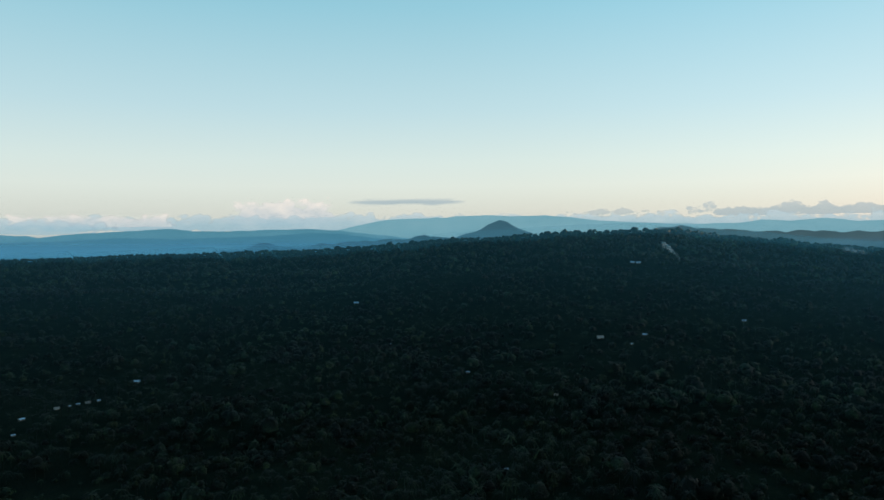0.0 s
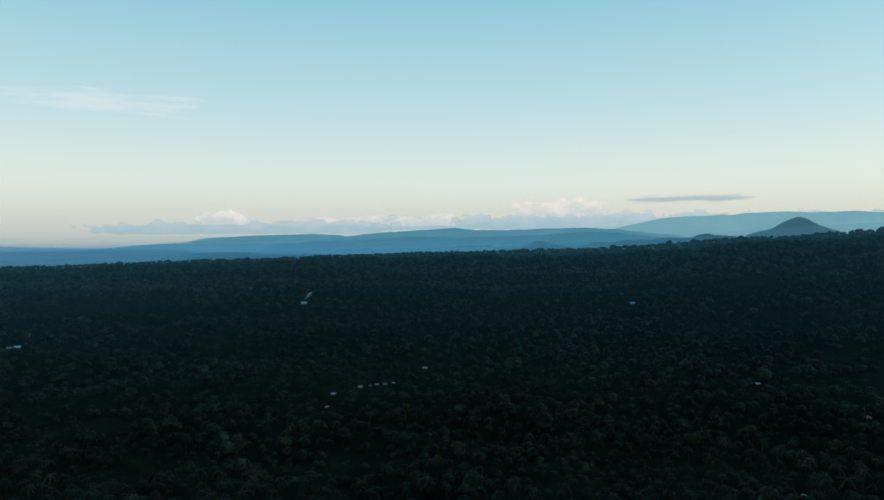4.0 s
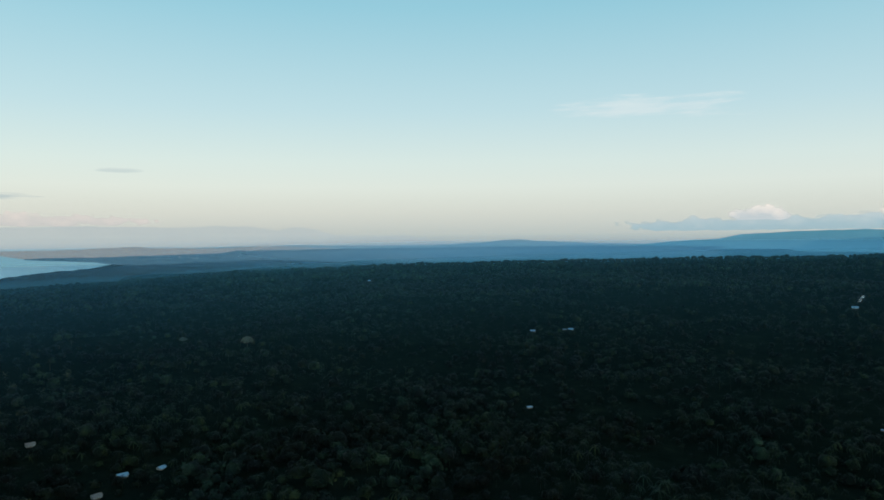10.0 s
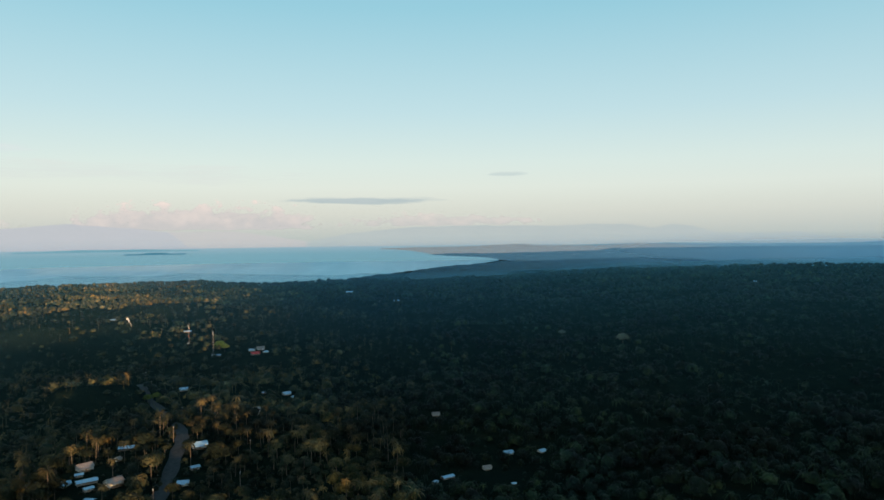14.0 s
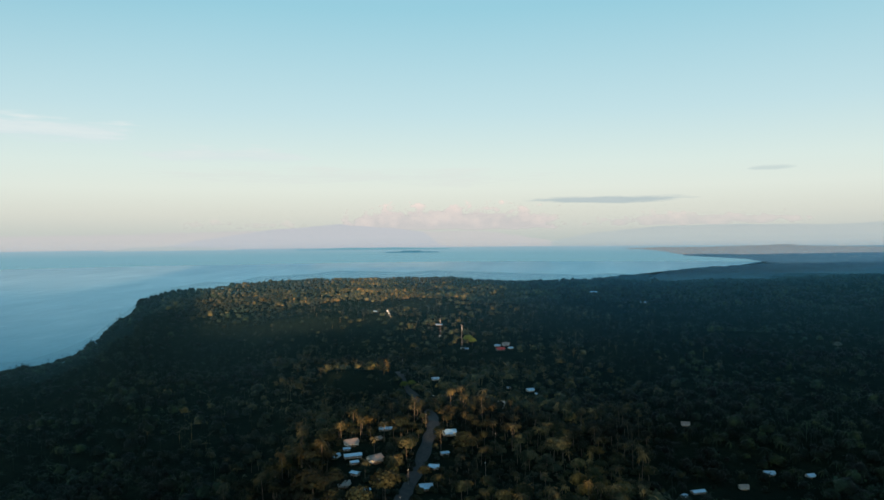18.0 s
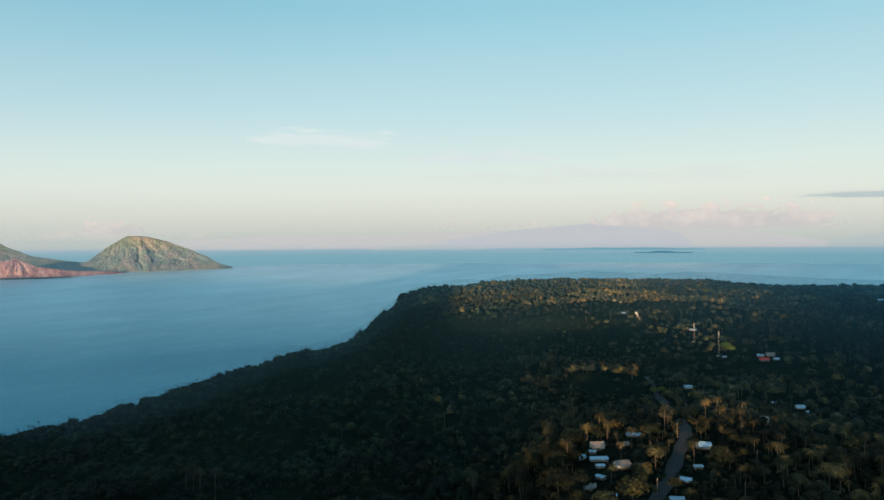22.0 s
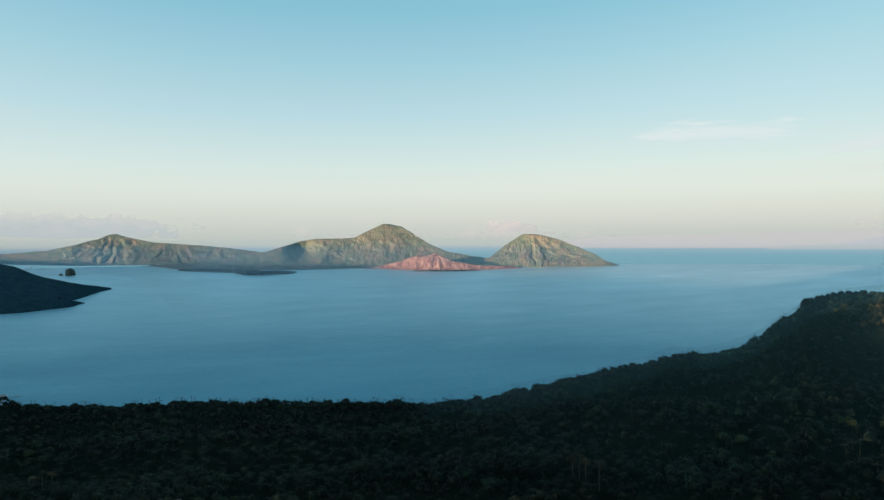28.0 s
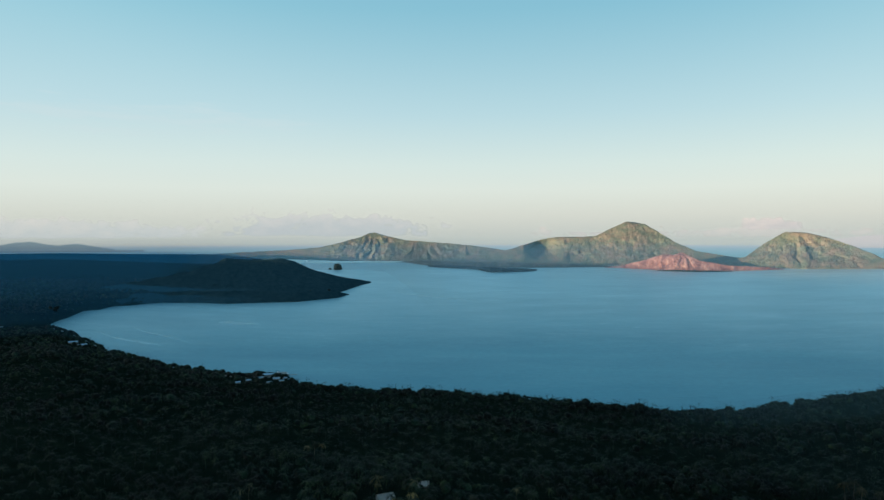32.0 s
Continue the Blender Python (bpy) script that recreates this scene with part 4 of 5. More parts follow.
M_RUST = iron_sheet("rusty_roof", (0.18, 0.145, 0.125), (0.26, 0.22, 0.195), (0.16, 0.08, 0.045))
M_WALL = paint("house_wall", (0.09, 0.083, 0.07), (0.17, 0.155, 0.13))
M_PALEWALL = paint("pale_house_wall", (0.24, 0.24, 0.22), (0.38, 0.37, 0.33))
M_WHITE = paint("white_paint", (0.70, 0.72, 0.72), (0.82, 0.83, 0.82))
M_DOOR = paint("door_wood", (0.12, 0.07, 0.04), (0.2, 0.12, 0.07))
M_STEEL = paint("galvanised_steel", (0.07, 0.072, 0.075), (0.12, 0.123, 0.126), 0.7, 0.0)
M_REDSTEEL = paint("red_painted_steel", (0.16, 0.04, 0.03), (0.22, 0.055, 0.04), 0.7)
M_POLE = paint("weathered_pole", (0.08, 0.066, 0.055), (0.14, 0.12, 0.10))
M_HULL = paint("ship_hull", (0.10, 0.12, 0.15), (0.16, 0.18, 0.22), 0.5)
M_CONCRETE = paint("concrete", (0.20, 0.20, 0.19), (0.30, 0.29, 0.28), 0.85)
m = Mat("window_glass", 0.08, 0.0, 0.6)
m.color((0.03, 0.04, 0.05))
M_GLASS = m.m
m = Mat("dirt_track", 0.95, spec=0.1)
m.color(m.ramp(m.noise(0.35, 6, 0.7), ((0.3, (0.018, 0.021, 0.023)), (0.7, (0.046, 0.047, 0.047))))).bump(m.noise(1.2, 5, 0.7), 0.5, 0.2)
M_TRACK = m.m

def house(roof, length=10.0, width=7.0, wall=2.5, pitch=0.3, label="", group="houses", walls=None, porch=False):
    """A small timber house: four walls, two roof sheets with eaves, a veranda, doors, louvre windows."""
    root = new("house", None)
    walls = walls or M_WALL
    hl, hw, t = length / 2, width / 2, 0.14
    ridge_z = wall + 0.6 + hw * pitch
    for sgn in (-1, 1):
        part("wall", box(((0, sgn * (hw - t / 2), wall / 2 + 0.6), (length, t, wall))), walls, root)
        bm = bmesh.new()
        gx = sgn * (hl - t / 2)
        ring = [(-hw + t, 0.6), (hw - t, 0.6), (hw - t, wall + 0.6), (0, ridge_z - 0.1), (-hw + t, wall + 0.6)]
        fr = [bm.verts.new((gx - t / 2, y, z)) for y, z in ring]
        bk = [bm.verts.new((gx + t / 2, y, z)) for y, z in ring]
        bm.faces.new(fr), bm.faces.new(bk[::-1])
        for i in range(5):
            bm.faces.new((fr[i], bk[i], bk[(i + 1) % 5], fr[(i + 1) % 5]))
        bmesh.ops.recalc_face_normals(bm, faces=bm.faces[:])
        part("gable", bm, walls, root)
        bm = bmesh.new()
        over, lift = 0.7, 0.06
        y0, y1 = 0.0, sgn * (hw + over)
        z0, z1 = ridge_z + lift, ridge_z + lift - (hw + over) * pitch
        a = [bm.verts.new(p) for p in ((-hl - 0.6, y0, z0), (hl + 0.6, y0, z0), (hl + 0.6, y1, z1), (-hl - 0.6, y1, z1))]
        b = [bm.verts.new((v.co.x, v.co.y, v.co.z - 0.07)) for v in a]
        bm.faces.new(a), bm.faces.new(b[::-1])
        for i in range(4):
            bm.faces.new((a[i], b[i], b[(i + 1) % 4], a[(i + 1) % 4]))
        bmesh.ops.recalc_face_normals(bm, faces=bm.faces[:])
        part("roof_sheet", bm, roof, root)
        for x in (-hl * 0.55, hl * 0.45):
            win = part("window", box(((x, sgn * (hw + 0.02), wall * 0.62 + 0.6), (1.3, 0.06, 1.0))), M_WHITE, root)
            part("pane", box(((x, sgn * (hw + 0.05), wall * 0.62 + 0.6), (1.1, 0.04, 0.8))), M_GLASS, win)
    part("door", box(((0.0, -hw - 0.03, 1.62), (0.9, 0.07, 2.04))), M_DOOR, root)
    part("ridge_cap", box(((0, 0, ridge_z + 0.1), (length + 1.2, 0.4, 0.05))), roof, root)
    for x in (-hl + 0.2, 0, hl - 0.2):
        for y in (-hw + 0.2, hw - 0.2):
            part("stump", box(((x, y, 0.05), (0.25, 0.25, 1.1))), M_POLE, root)
    if porch:
        # a lean-to veranda with its posts along the front
        bm = box(((0, 0, 0), (length * 0.7, 2.4, 0.06)))
        bmesh.ops.transform(bm, matrix=Matrix.Translation((-hl * 0.2, -hw - 1.7, wall + 0.12)) @ Matrix.Rotation(radians(9), 4, "X"), verts=bm.verts[:])
        part("veranda_roof", bm, roof, root)
        part("veranda_floor", box(((-hl * 0.2, -hw - 1.2, 0.5), (length * 0.66, 2.3, 0.14))), M_DOOR, root)
        for x in (-0.53, -0.2, 0.13):
            part("veranda_post", box(((hl * 2 * x * 0.62 - hl * 0.1, -hw - 2.5, 1.2), (0.12, 0.12, 2.3))), M_POLE, root)
    return tagged(root, label, "house", group)


def put(thing, az, dist, turn, size=1.0, sink=0.0):
    """A copy of a thing on the ground at a heading and distance."""
    z = float(ground(az, dist)) - sink
    p = spot(az, dist, z)
    k = float(squeeze(dist) / dist) * size
    return copy_thing(thing, Matrix.Translation(p) @ pose(0, 0, 0, 0, 0, turn) @ Matrix.Scale(k, 4))


def yard(az, dist, r):
    CLEAR.append((az, dist, r))


# ---- village along the track ----
KINDS = {
    "zinc": house(M_ZINC, 10, 7, 2.6, 0.42, "timber house with a pale corrugated iron roof", "village houses", M_PALEWALL, True),
    "long": house(M_ZINC, 16, 7.5, 2.6, 0.36, "long low house with a pale corrugated iron roof", "village houses"),
    "rust": house(M_RUST, 9, 6.5, 2.6, 0.5, "small timber house with a rusty iron roof", "village houses", M_PALEWALL, True),
    "red": house(M_RED, 13, 9, 2.6, 0.6, "house with a bright red corrugated iron roof", "village houses"),
    "hut": house(M_ZINC, 6, 4.5, 2.2, 0.3, "small hut with a zinc roof among the palms", "village houses"),
    "tall": house(M_RUST, 9, 7, 5.0, 0.4, "two-storey pale house with a rusty iron roof", "village houses", M_PALEWALL),
}
VILLAGE = (  # heading, fall of the sight line, kind, turn, breadth across the view in milliradians
    (122.3, -17.2, "zinc", 15, 19), (120.83, -17.2, "long", 12, 28), (119.04, -17.6, "rust", 32, 28), (120.73, -17.75, "hut", 20, 16),
    (120.64, -18.6, "hut", -35, 18), (121.56, -19.3, "rust", 10, 21), (119.72, -19.85, "hut", 25, 14), (114.9, -19.75, "zinc", 12, 23),
    (114.21, -18.2, "zinc", -12, 18), (113.35, -17.25, "hut", 20, 16), (112.99, -15.7, "zinc", 8, 23), (118.74, -15.9, "rust", 40, 14),
    (118.01, -15.25, "long", -8, 25), (120.94, -16.3, "rust", 20, 24), (121.3, -16.7, "hut", 0, 11), (114.06, -11.4, "zinc", 5, 12),
    (108.85, -13.6, "tall", 12, 18), (108.09, -12.1, "hut", 30, 8), (106.34, -12.25, "zinc", 25, 14), (105.7, -12.55, "zinc", 30, 12),
    (108.71, -9.05, "red", 18, 14), (108.95, -8.75, "zinc", -20, 10), (108.29, -8.68, "rust", 10, 12), (107.9, -8.92, "zinc", 30, 9),
    (111.46, -9.0, "hut", 0, 6), (118.83, -5.9, "long", 0, 9), (113.7, -7.05, "long", 0, 10))
OUTLYING = (
    (88.48, -17.25, "zinc", 20, 17), (85.77, -17.0, "zinc", 40, 14), (94.35, -14.3, "rust", 12, 13), (93.44, -19.1, "long", 35, 22), (94.46, -19.45, "hut", 60, 12),
    (90.22, -18.4, "rust", 25, 16), (88.04, -19.5, "hut", 15, 9), (27.55, -11.95, "hut", 12, 6), (26.9, -11.9, "rust", 8, 8), (26.2, -11.83, "hut", 20, 6), (28.1, -12.0, "hut", 30, 5), (28.9, -12.07, "rust", 20, 7),
    (31.09, -12.6, "hut", 30, 9), (31.6, -13.55, "hut", 10, 6), (7.0, -5.45, "zinc", 0, 7), (4.38, -8.85, "hut", 5, 7), (-15.16, -2.25, "zinc", 0, 6),
    (-15.6, -2.28, "zinc", 10, 7), (-23.26, -6.55, "hut", 10, 6), (-16.05, -7.92, "hut", 0, 7), (-15.06, -8.65, "hut", 40, 7), (-12.68, -8.25, "rust", 10, 11),
    (-9.11, -12.8, "rust", 20, 9), (-2.05, -11.1, "hut", 0, 6), (23.6, -10.8, "hut", 0, 8), (-5.08, -18.55, "hut", 30, 8), (56.44, -7.78, "zinc", 0, 8),
    (53.88, -7.63, "hut", 20, 7), (53.4, -7.6, "zinc", 0, 8), (56.73, -13.8, "hut", 20, 10), (69.63, -3.6, "long", 0, 8), (101.22, -4.42, "long", 0, 11),
    (97.46, -5.15, "long", 10, 9), (33.3, -5.35, "zinc", 0, 8), (188.14, -20.5, "rust", 20, 30), (185.05, -19.5, "rust", 10, 20))
SPAN = {"zinc": (11.2, 8.4), "long": (17.2, 8.9), "rust": (10.2, 7.9), "red": (14.2, 10.4), "hut": (7.2, 5.9), "tall": (10.2, 8.4)}
for az, el, kind, turn, wide in VILLAGE + OUTLYING:
    d = sight(az, el)
    far = (az, el, kind, turn, wide) in OUTLYING
    across = SPAN[kind][0] * math.cos(radians(turn)) + SPAN[kind][1] * abs(math.sin(radians(turn)))
    size = min(1.35, max(0.45, d * wide / 1000.0 / across))
    yard(az, d, (4.6 if kind == "hut" else 7.0) * size + 1.0)
    for back in (8, 15, 22) if not far else (8, 16):
        yard(az, d - back, 5.0 * size + 1.0)
    if 107 < az < 110 and -9.2 < el < -8.4:
        for back in (15, 32, 50, 68):
            yard(az, d - back, 11.0)
    put(KINDS[kind], az, d, az + turn, size)
for ob in KINDS.values():
    for o in (*ob.children_recursive, ob):
        bpy.data.objects.remove(o)

# dirt track: heading and fall of the sight line along its middle
TRACK = [(118.3, -23.5), (117.5, -21.8), (116.73, -20.31), (116.07, -19.13), (115.39, -17.9), (114.99, -16.93), (114.66, -16.04), (114.37, -15.4), (114.2, -14.91), (114.23, -14.5),
         (114.45, -14.14), (115.05, -13.44), (115.55, -12.77), (116.37, -12.05), (116.87, -11.38), (117.09, -10.71)]
TRACK = [(a, sight(a, e)) for a, e in TRACK]
ta, td = (np.interp(np.linspace(0, len(TRACK) - 1, 90), range(len(TRACK)), col) for col in zip(*TRACK))
kernel = np.ones(9) / 9
ta[4:-4], td[4:-4] = np.convolve(ta, kernel, "valid"), np.convolve(td, kernel, "valid")
mid = np.stack((-np.sin(np.radians(ta)) * td, np.cos(np.radians(ta)) * td), -1)
along = np.gradient(mid, axis=0)
side = np.stack((-along[:, 1], along[:, 0]), -1) / np.linalg.norm(along, axis=1, keepdims=True)
cols = []
for w, up in ((-4.6, 0.1), (-3.2, 0.5), (-1.4, 0.4), (0, 0.55), (1.4, 0.4), (3.2, 0.5), (4.6, 0.1)):
    q = mid + side * w * (1 + 0.12 * np.sin(np.arange(90) * 0.7))[:, None]
    zz = ground(np.degrees(np.arctan2(-mid[:, 0], mid[:, 1])) % 360, np.hypot(mid[:, 0], mid[:, 1]))
    cols.append(np.column_stack((q, zz + up + 0.5)))
tagged(sheet("road", np.stack(cols, 1), M_TRACK), "pale rutted dirt track running through the village", "road", kind="structure")
for a, d in zip(ta[::2], td[::2]):
    yard(a, d, 7.5 if d < 560 else 6.0)
yard(120.9, sight(120.9, -18.2), 13), yard(122.0, sight(122.0, -18.4), 9), yard(114.6, sight(114.6, -20.3), 9), yard(108.5, sight(108.5, -8.95) - 14, 24), yard(117.2, sight(117.0, -11.2), 10), yard(112.6, 905, 12)


def telecom_tower(height, red):
    """A square lattice mast with braces, a platform, drums and rods."""
    root = new("telecom_tower", None)
    half = lambda z: 0.9 - 0.6 * z / height
    steps = 9
    for sx, sy in ((-1, -1), (1, -1), (1, 1), (-1, 1)):
        v, f = [], []
        for z in np.linspace(0, height, 4):
            h = half(z)
            v += [(sx * h + a, sy * h + b, z) for a, b in ((-0.07, -0.07), (0.07, -0.07), (0.07, 0.07), (-0.07, 0.07))]
        for i in range(3):
            f += [(i * 4 + k, i * 4 + (k + 1) % 4, i * 4 + 4 + (k + 1) % 4, i * 4 + 4 + k) for k in range(4)]
        part("leg", (np.array(v), np.array(f)), M_STEEL, root)
    for i in range(steps):
        z0, z1 = height * i / steps, height * (i + 1) / steps
        bm = bmesh.new()
        for a, b in (((-1, -1), (1, -1)), ((1, -1), (1, 1)), ((1, 1), (-1, 1)), ((-1, 1), (-1, -1))):
            for p, q in (((a, z0), (b, z1)), ((b, z0), (a, z1)), ((a, z1), (b, z1))):
                s, e = Vector((*(c * half(p[1]) for c in p[0]), p[1])), Vector((*(c * half(q[1]) for c in q[0]), q[1]))
                m = Matrix.Translation((s + e) / 2) @ (e - s).to_track_quat("Z", "Y").to_matrix().to_4x4() @ Matrix.Diagonal((0.055, 0.055, (e - s).length, 1))
                bmesh.ops.create_cube(bm, size=1.0, matrix=m)
        part("brace", bm, M_REDSTEEL if red and i % 2 else M_STEEL, root)
    part("platform", box(((0, 0, height + 0.1), (2.4, 2.4, 0.2))), M_STEEL, root)
    for k in range(5):
        a = k * 1.256
        bm = bmesh.new()
        m = Matrix.Translation((0.8 * math.cos(a), 0.8 * math.sin(a), height - 1.5 - (k % 3) * 1.6)) @ pose(0, 0, 0, 90, 0, math.degrees(a) + 90)
        bmesh.ops.create_cone(bm, cap_ends=True, segments=14, radius1=0.6, radius2=0.5, depth=0.4, matrix=m)
        part("dish", bm, M_CONCRETE, root, "pale microwave drum")
    for x, y in ((-0.8, -0.8), (0.8, -0.8), (0, 0.9)):
        part("antenna", box(((x, y, height + 1.2), (0.24, 0.2, 2.0))), M_CONCRETE, root)
    part("mast", box(((0, 0, height + 2.6), (0.14, 0.14, 5.0))), M_STEEL, root)
    part("footing", box(((0, 0, -0.3), (5, 5, 1.2))), M_CONCRETE, root)
    return root


for az, el, h, red in ((113.61, -7.86, 25, True), (111.85, -8.85, 31, False)):
    tw = telecom_tower(h, red)
    d = sight(az, el)
    tagged(tw, "lattice telecom mast with white drums and rods", "tower", "telecom towers")
    tw.matrix_world = Matrix.Translation(spot(az, d, float(ground(az, d)))) @ pose(0, 0, 0, 0, 0, 20)
    yard(az, d, 7)


def power_pole():
    root = new("power_pole", None)
    part("post", stem(11, 0.17, 0.11, 8, (0.1, 0), 3), M_POLE, root)
    for z in (10.4, 9.6):
        part("crossarm", box(((0, 0, z), (2.2, 0.12, 0.14))), M_POLE, root)
        for x in (-0.95, -0.4, 0.4, 0.95):
            part("insulator", box(((x, 0, z + 0.17), (0.1, 0.1, 0.2))), M_WHITE, root)
    return tagged(root, "weathered timber power pole with two crossarms", "pole", "power poles")


pole = power_pole()
POLES = tuple((a, sight(a, e)) for a, e in ((117.0, -21.6), (116.35, -19.42), (114.85, -15.09), (114.19, -13.45), (115.4, -12.2), (116.3, -11.2), (116.7, -10.4), (110.0, -18.9), (109.2, -16.6)))

for az, d in POLES:
    put(pole, az, d, az + 80)
    yard(az, d, 5)
for o in (*pole.children_recursive, pole):
    bpy.data.objects.remove(o)
for i in range(6):
    a, b = (Vector(spot(*POLES[j], float(ground(*POLES[j])) + 10.5)) for j in (i, i + 1))
    v, f = [], []
    for k in range(9):
        t = k / 8
        p = a.lerp(b, t) - Vector((0, 0, 1.2 * 4 * t * (1 - t)))
        v += [p + Vector((0, 0, 0.03)), p - Vector((0.03, 0, 0.02)), p + Vector((0.03, 0, -0.02))]
        if k:
            f += [(k * 3 - 3 + j, k * 3 - 3 + (j + 1) % 3, k * 3 + (j + 1) % 3, k * 3 + j) for j in range(3)]
    tagged(new("power_line", mesh_of("power_line", np.array([tuple(c) for c in v]), np.array(f), M_STEEL, False)), "sagging power line strung between timber poles", "cable", "power lines")


# ---- shore of the bay ----
shed = house(M_ZINC, 18, 10, 4.0, 0.3, "long zinc-roofed shed on the waterfront", "waterfront sheds")
for az, el, turn, size in ((197.35, -10.75, 12, 1.35), (197.95, -10.85, 30, 0.6), (197.3, -11.25, 8, 0.6), (196.75, -11.0, -10, 0.75), (196.35, -11.15, 15, 0.55), (198.9, -11.0, 10, 0.6), (199.8, -11.15, 20, 0.8), (196.1, -10.95, 40, 0.5)):
    d = sight(az, el)
    yard(az, d, 15), yard(az, d - 22, 13), yard(az, d - 44, 12), yard(az, d - 62, 9)
    put(shed, az, d, az + turn, size)
for az, d, turn in ((211.2, 2150, 10), (210.6, 2120, 30)):
    yard(az, d, 26)
    put(shed, az, d, az + turn, 1.2)
for o in (*shed.children_recursive, shed):
    bpy.data.objects.remove(o)
aa, dd = np.meshgrid(np.linspace(196.0, 201.2, 24), np.linspace(-58, -6, 9))
shore = np.interp(aa, (195.9, 198.2, 199, 200, 201.4), (1628, 1652, 1640, 1655, 1690))
yard_z = np.maximum(ground(aa, shore + dd), 1.2) + 0.35
tagged(sheet("pavement", spot(aa, shore + dd + 10 * fractal(aa * 2.0, dd / 20.0, 3, 17), yard_z), M_CONCRETE), "bare pale ground of the waterfront yard", "ground", kind="structure")
for az, d, turn, size in ((196.15, 1655, 100, 0.7), (195.75, 1640, 12, 0.55), (196.9, 1668, 8, 0.8)):
    wharf = new("wharf", None)
    part("deck", box(((0, 0, 2.2), (70, 9, 0.6))), M_CONCRETE, wharf)
    for x in range(-32, 33, 8):
        for y in (-3.6, 3.6):
            part("pile", stem(6.5, 0.35, 0.35, 6), M_POLE, wharf).location = (x, y, -4.3)
    wharf.matrix_world = Matrix.Translation(spot(az, d, 0.0)) @ pose(0, 0, 0, 0, 0, az + turn) @ Matrix.Scale(size, 4)
    tagged(wharf, "concrete wharf on timber piles along the bay shore", "wharf", "wharves")


M_SLICK = bpy.data.materials.new("calm_slick")
M_SLICK.use_nodes = True
sn, sl = M_SLICK.node_tree.nodes, M_SLICK.node_tree.links
sheen, open_water, blend = sn.new("ShaderNodeBsdfGlossy"), sn.new("ShaderNodeBsdfTransparent"), sn.new("ShaderNodeMixShader")
sheen.inputs["Color"].default_value, sheen.inputs["Roughness"].default_value = (0.9, 0.97, 1.0, 1), 0.25
blend.inputs[0].default_value = 0.26
sl.new(open_water.outputs[0], blend.inputs[1])
sl.new(sheen.outputs[0], blend.inputs[2])
sl.new(blend.outputs[0], sn["Material Output"].inputs[0])
WAKES = (  # heading and fall of the sight line along each slick, breadth in metres
    (((207.5, -6.39), (206.4, -6.86), (204.9, -7.27), (203.2, -7.83)), 13), (((204.3, -4.82), (203.0, -5.18), (201.7, -5.38)), 12),
    (((201.2, -6.41), (200.4, -6.42), (199.5, -6.52), (198.0, -6.61)), 34), (((210.1, -6.45), (208.0, -7.35), (205.1, -7.94)), 16),
    (((187.3, -4.38), (185.5, -4.52), (182.7, -4.85), (180.4, -4.99)), 20))
for way, broad in WAKES:
    n = 28
    wa, we = (np.interp(np.linspace(0, len(way) - 1, n), range(len(way)), col) for col in zip(*way))
    wd = EYE / np.tan(np.radians(-we)) + 14 * fractal(np.arange(n) / 5.0, np.zeros(n), 3, 23)
    half = broad * 0.5 * np.sin(np.pi * np.linspace(0.04, 0.96, n)) ** 0.7 * (1 + 0.7 * fractal(np.arange(n) / 3.0, np.zeros(n), 3, 29))
    g = np.stack([spot(wa, wd + k * half * 3.0, 0.12) for k in (-1, -0.4, 0.3, 1)])
    tagged(sheet("water_slick", g, M_SLICK), "pale calm slick curling over the bay", "water", kind="structure")


def ship(length, label):
    root = new("ship", None)
    bm = bmesh.new()
    rings = []
    for t, w, sheer in ((-0.5, 0.7, 0.2), (-0.4, 1, 0.0), (0.25, 1, 0.0), (0.4, 0.65, 0.25), (0.5, 0.04, 0.7)):
        hw, top = length * 0.08 * w, length * 0.055 * (1 + sheer)
        rings.append([bm.verts.new((t * length, y, z)) for y, z in ((-hw, top), (-hw * 0.7, -length * 0.03), (hw * 0.7, -length * 0.03), (hw, top))])
    for a, b in zip(rings, rings[1:]):
        for k in range(4):
            bm.faces.new((a[k], a[(k + 1) % 4], b[(k + 1) % 4], b[k]))
    bm.faces.new(rings[0]), bm.faces.new(rings[-1][::-1])
    bmesh.ops.recalc_face_normals(bm, faces=bm.faces[:])
    part("hull", bm, M_HULL, root)
    part("deckhouse", box(((-length * 0.32, 0, length * 0.10), (length * 0.16, length * 0.12, length * 0.10)), ((-length * 0.31, 0, length * 0.165), (length * 0.1, length * 0.1, length * 0.04))), M_WHITE, root, "white deckhouse")
    part("mast", box(((length * 0.1, 0, length * 0.13), (length * 0.012, length * 0.012, length * 0.16))), M_STEEL, root)
    return tagged(root, label, "ship", "anchored ships")


sh = ship(60, "small dark ship with white deckhouse anchored in harbour")
for az, el, turn, size in ((193.6, -1.93, 100, 1.2), (194.3, -1.78, 80, 1.5), (190.6, -1.92, 60, 0.9), (189.6, -1.85, 95, 1.0), (186.0, -1.78, 85, 1.4), (185.2, -1.74, 100, 1.6), (188.4, -1.8, 40, 0.8), (195.9, -10.62, 95, 0.45), (196.6, -10.45, 80, 0.4)):
    d = EYE / math.tan(radians(-el))
    copy_thing(sh, Matrix.Translation(spot(az, d, 0.0)) @ pose(0, 0, 0, 0, 0, az + turn) @ Matrix.Scale(size * float(squeeze(d) / d), 4))
for o in (*sh.children_recursive, sh):
    bpy.data.objects.remove(o)

m = Mat("sea_rock", 0.95, spec=0.1)
m.color(m.ramp(m.noise(0.05, 6, 0.7), ((0.35, (0.03, 0.045, 0.04)), (0.7, (0.10, 0.10, 0.085))))).bump(m.noise(0.1, 5), 1.0, 4.0)
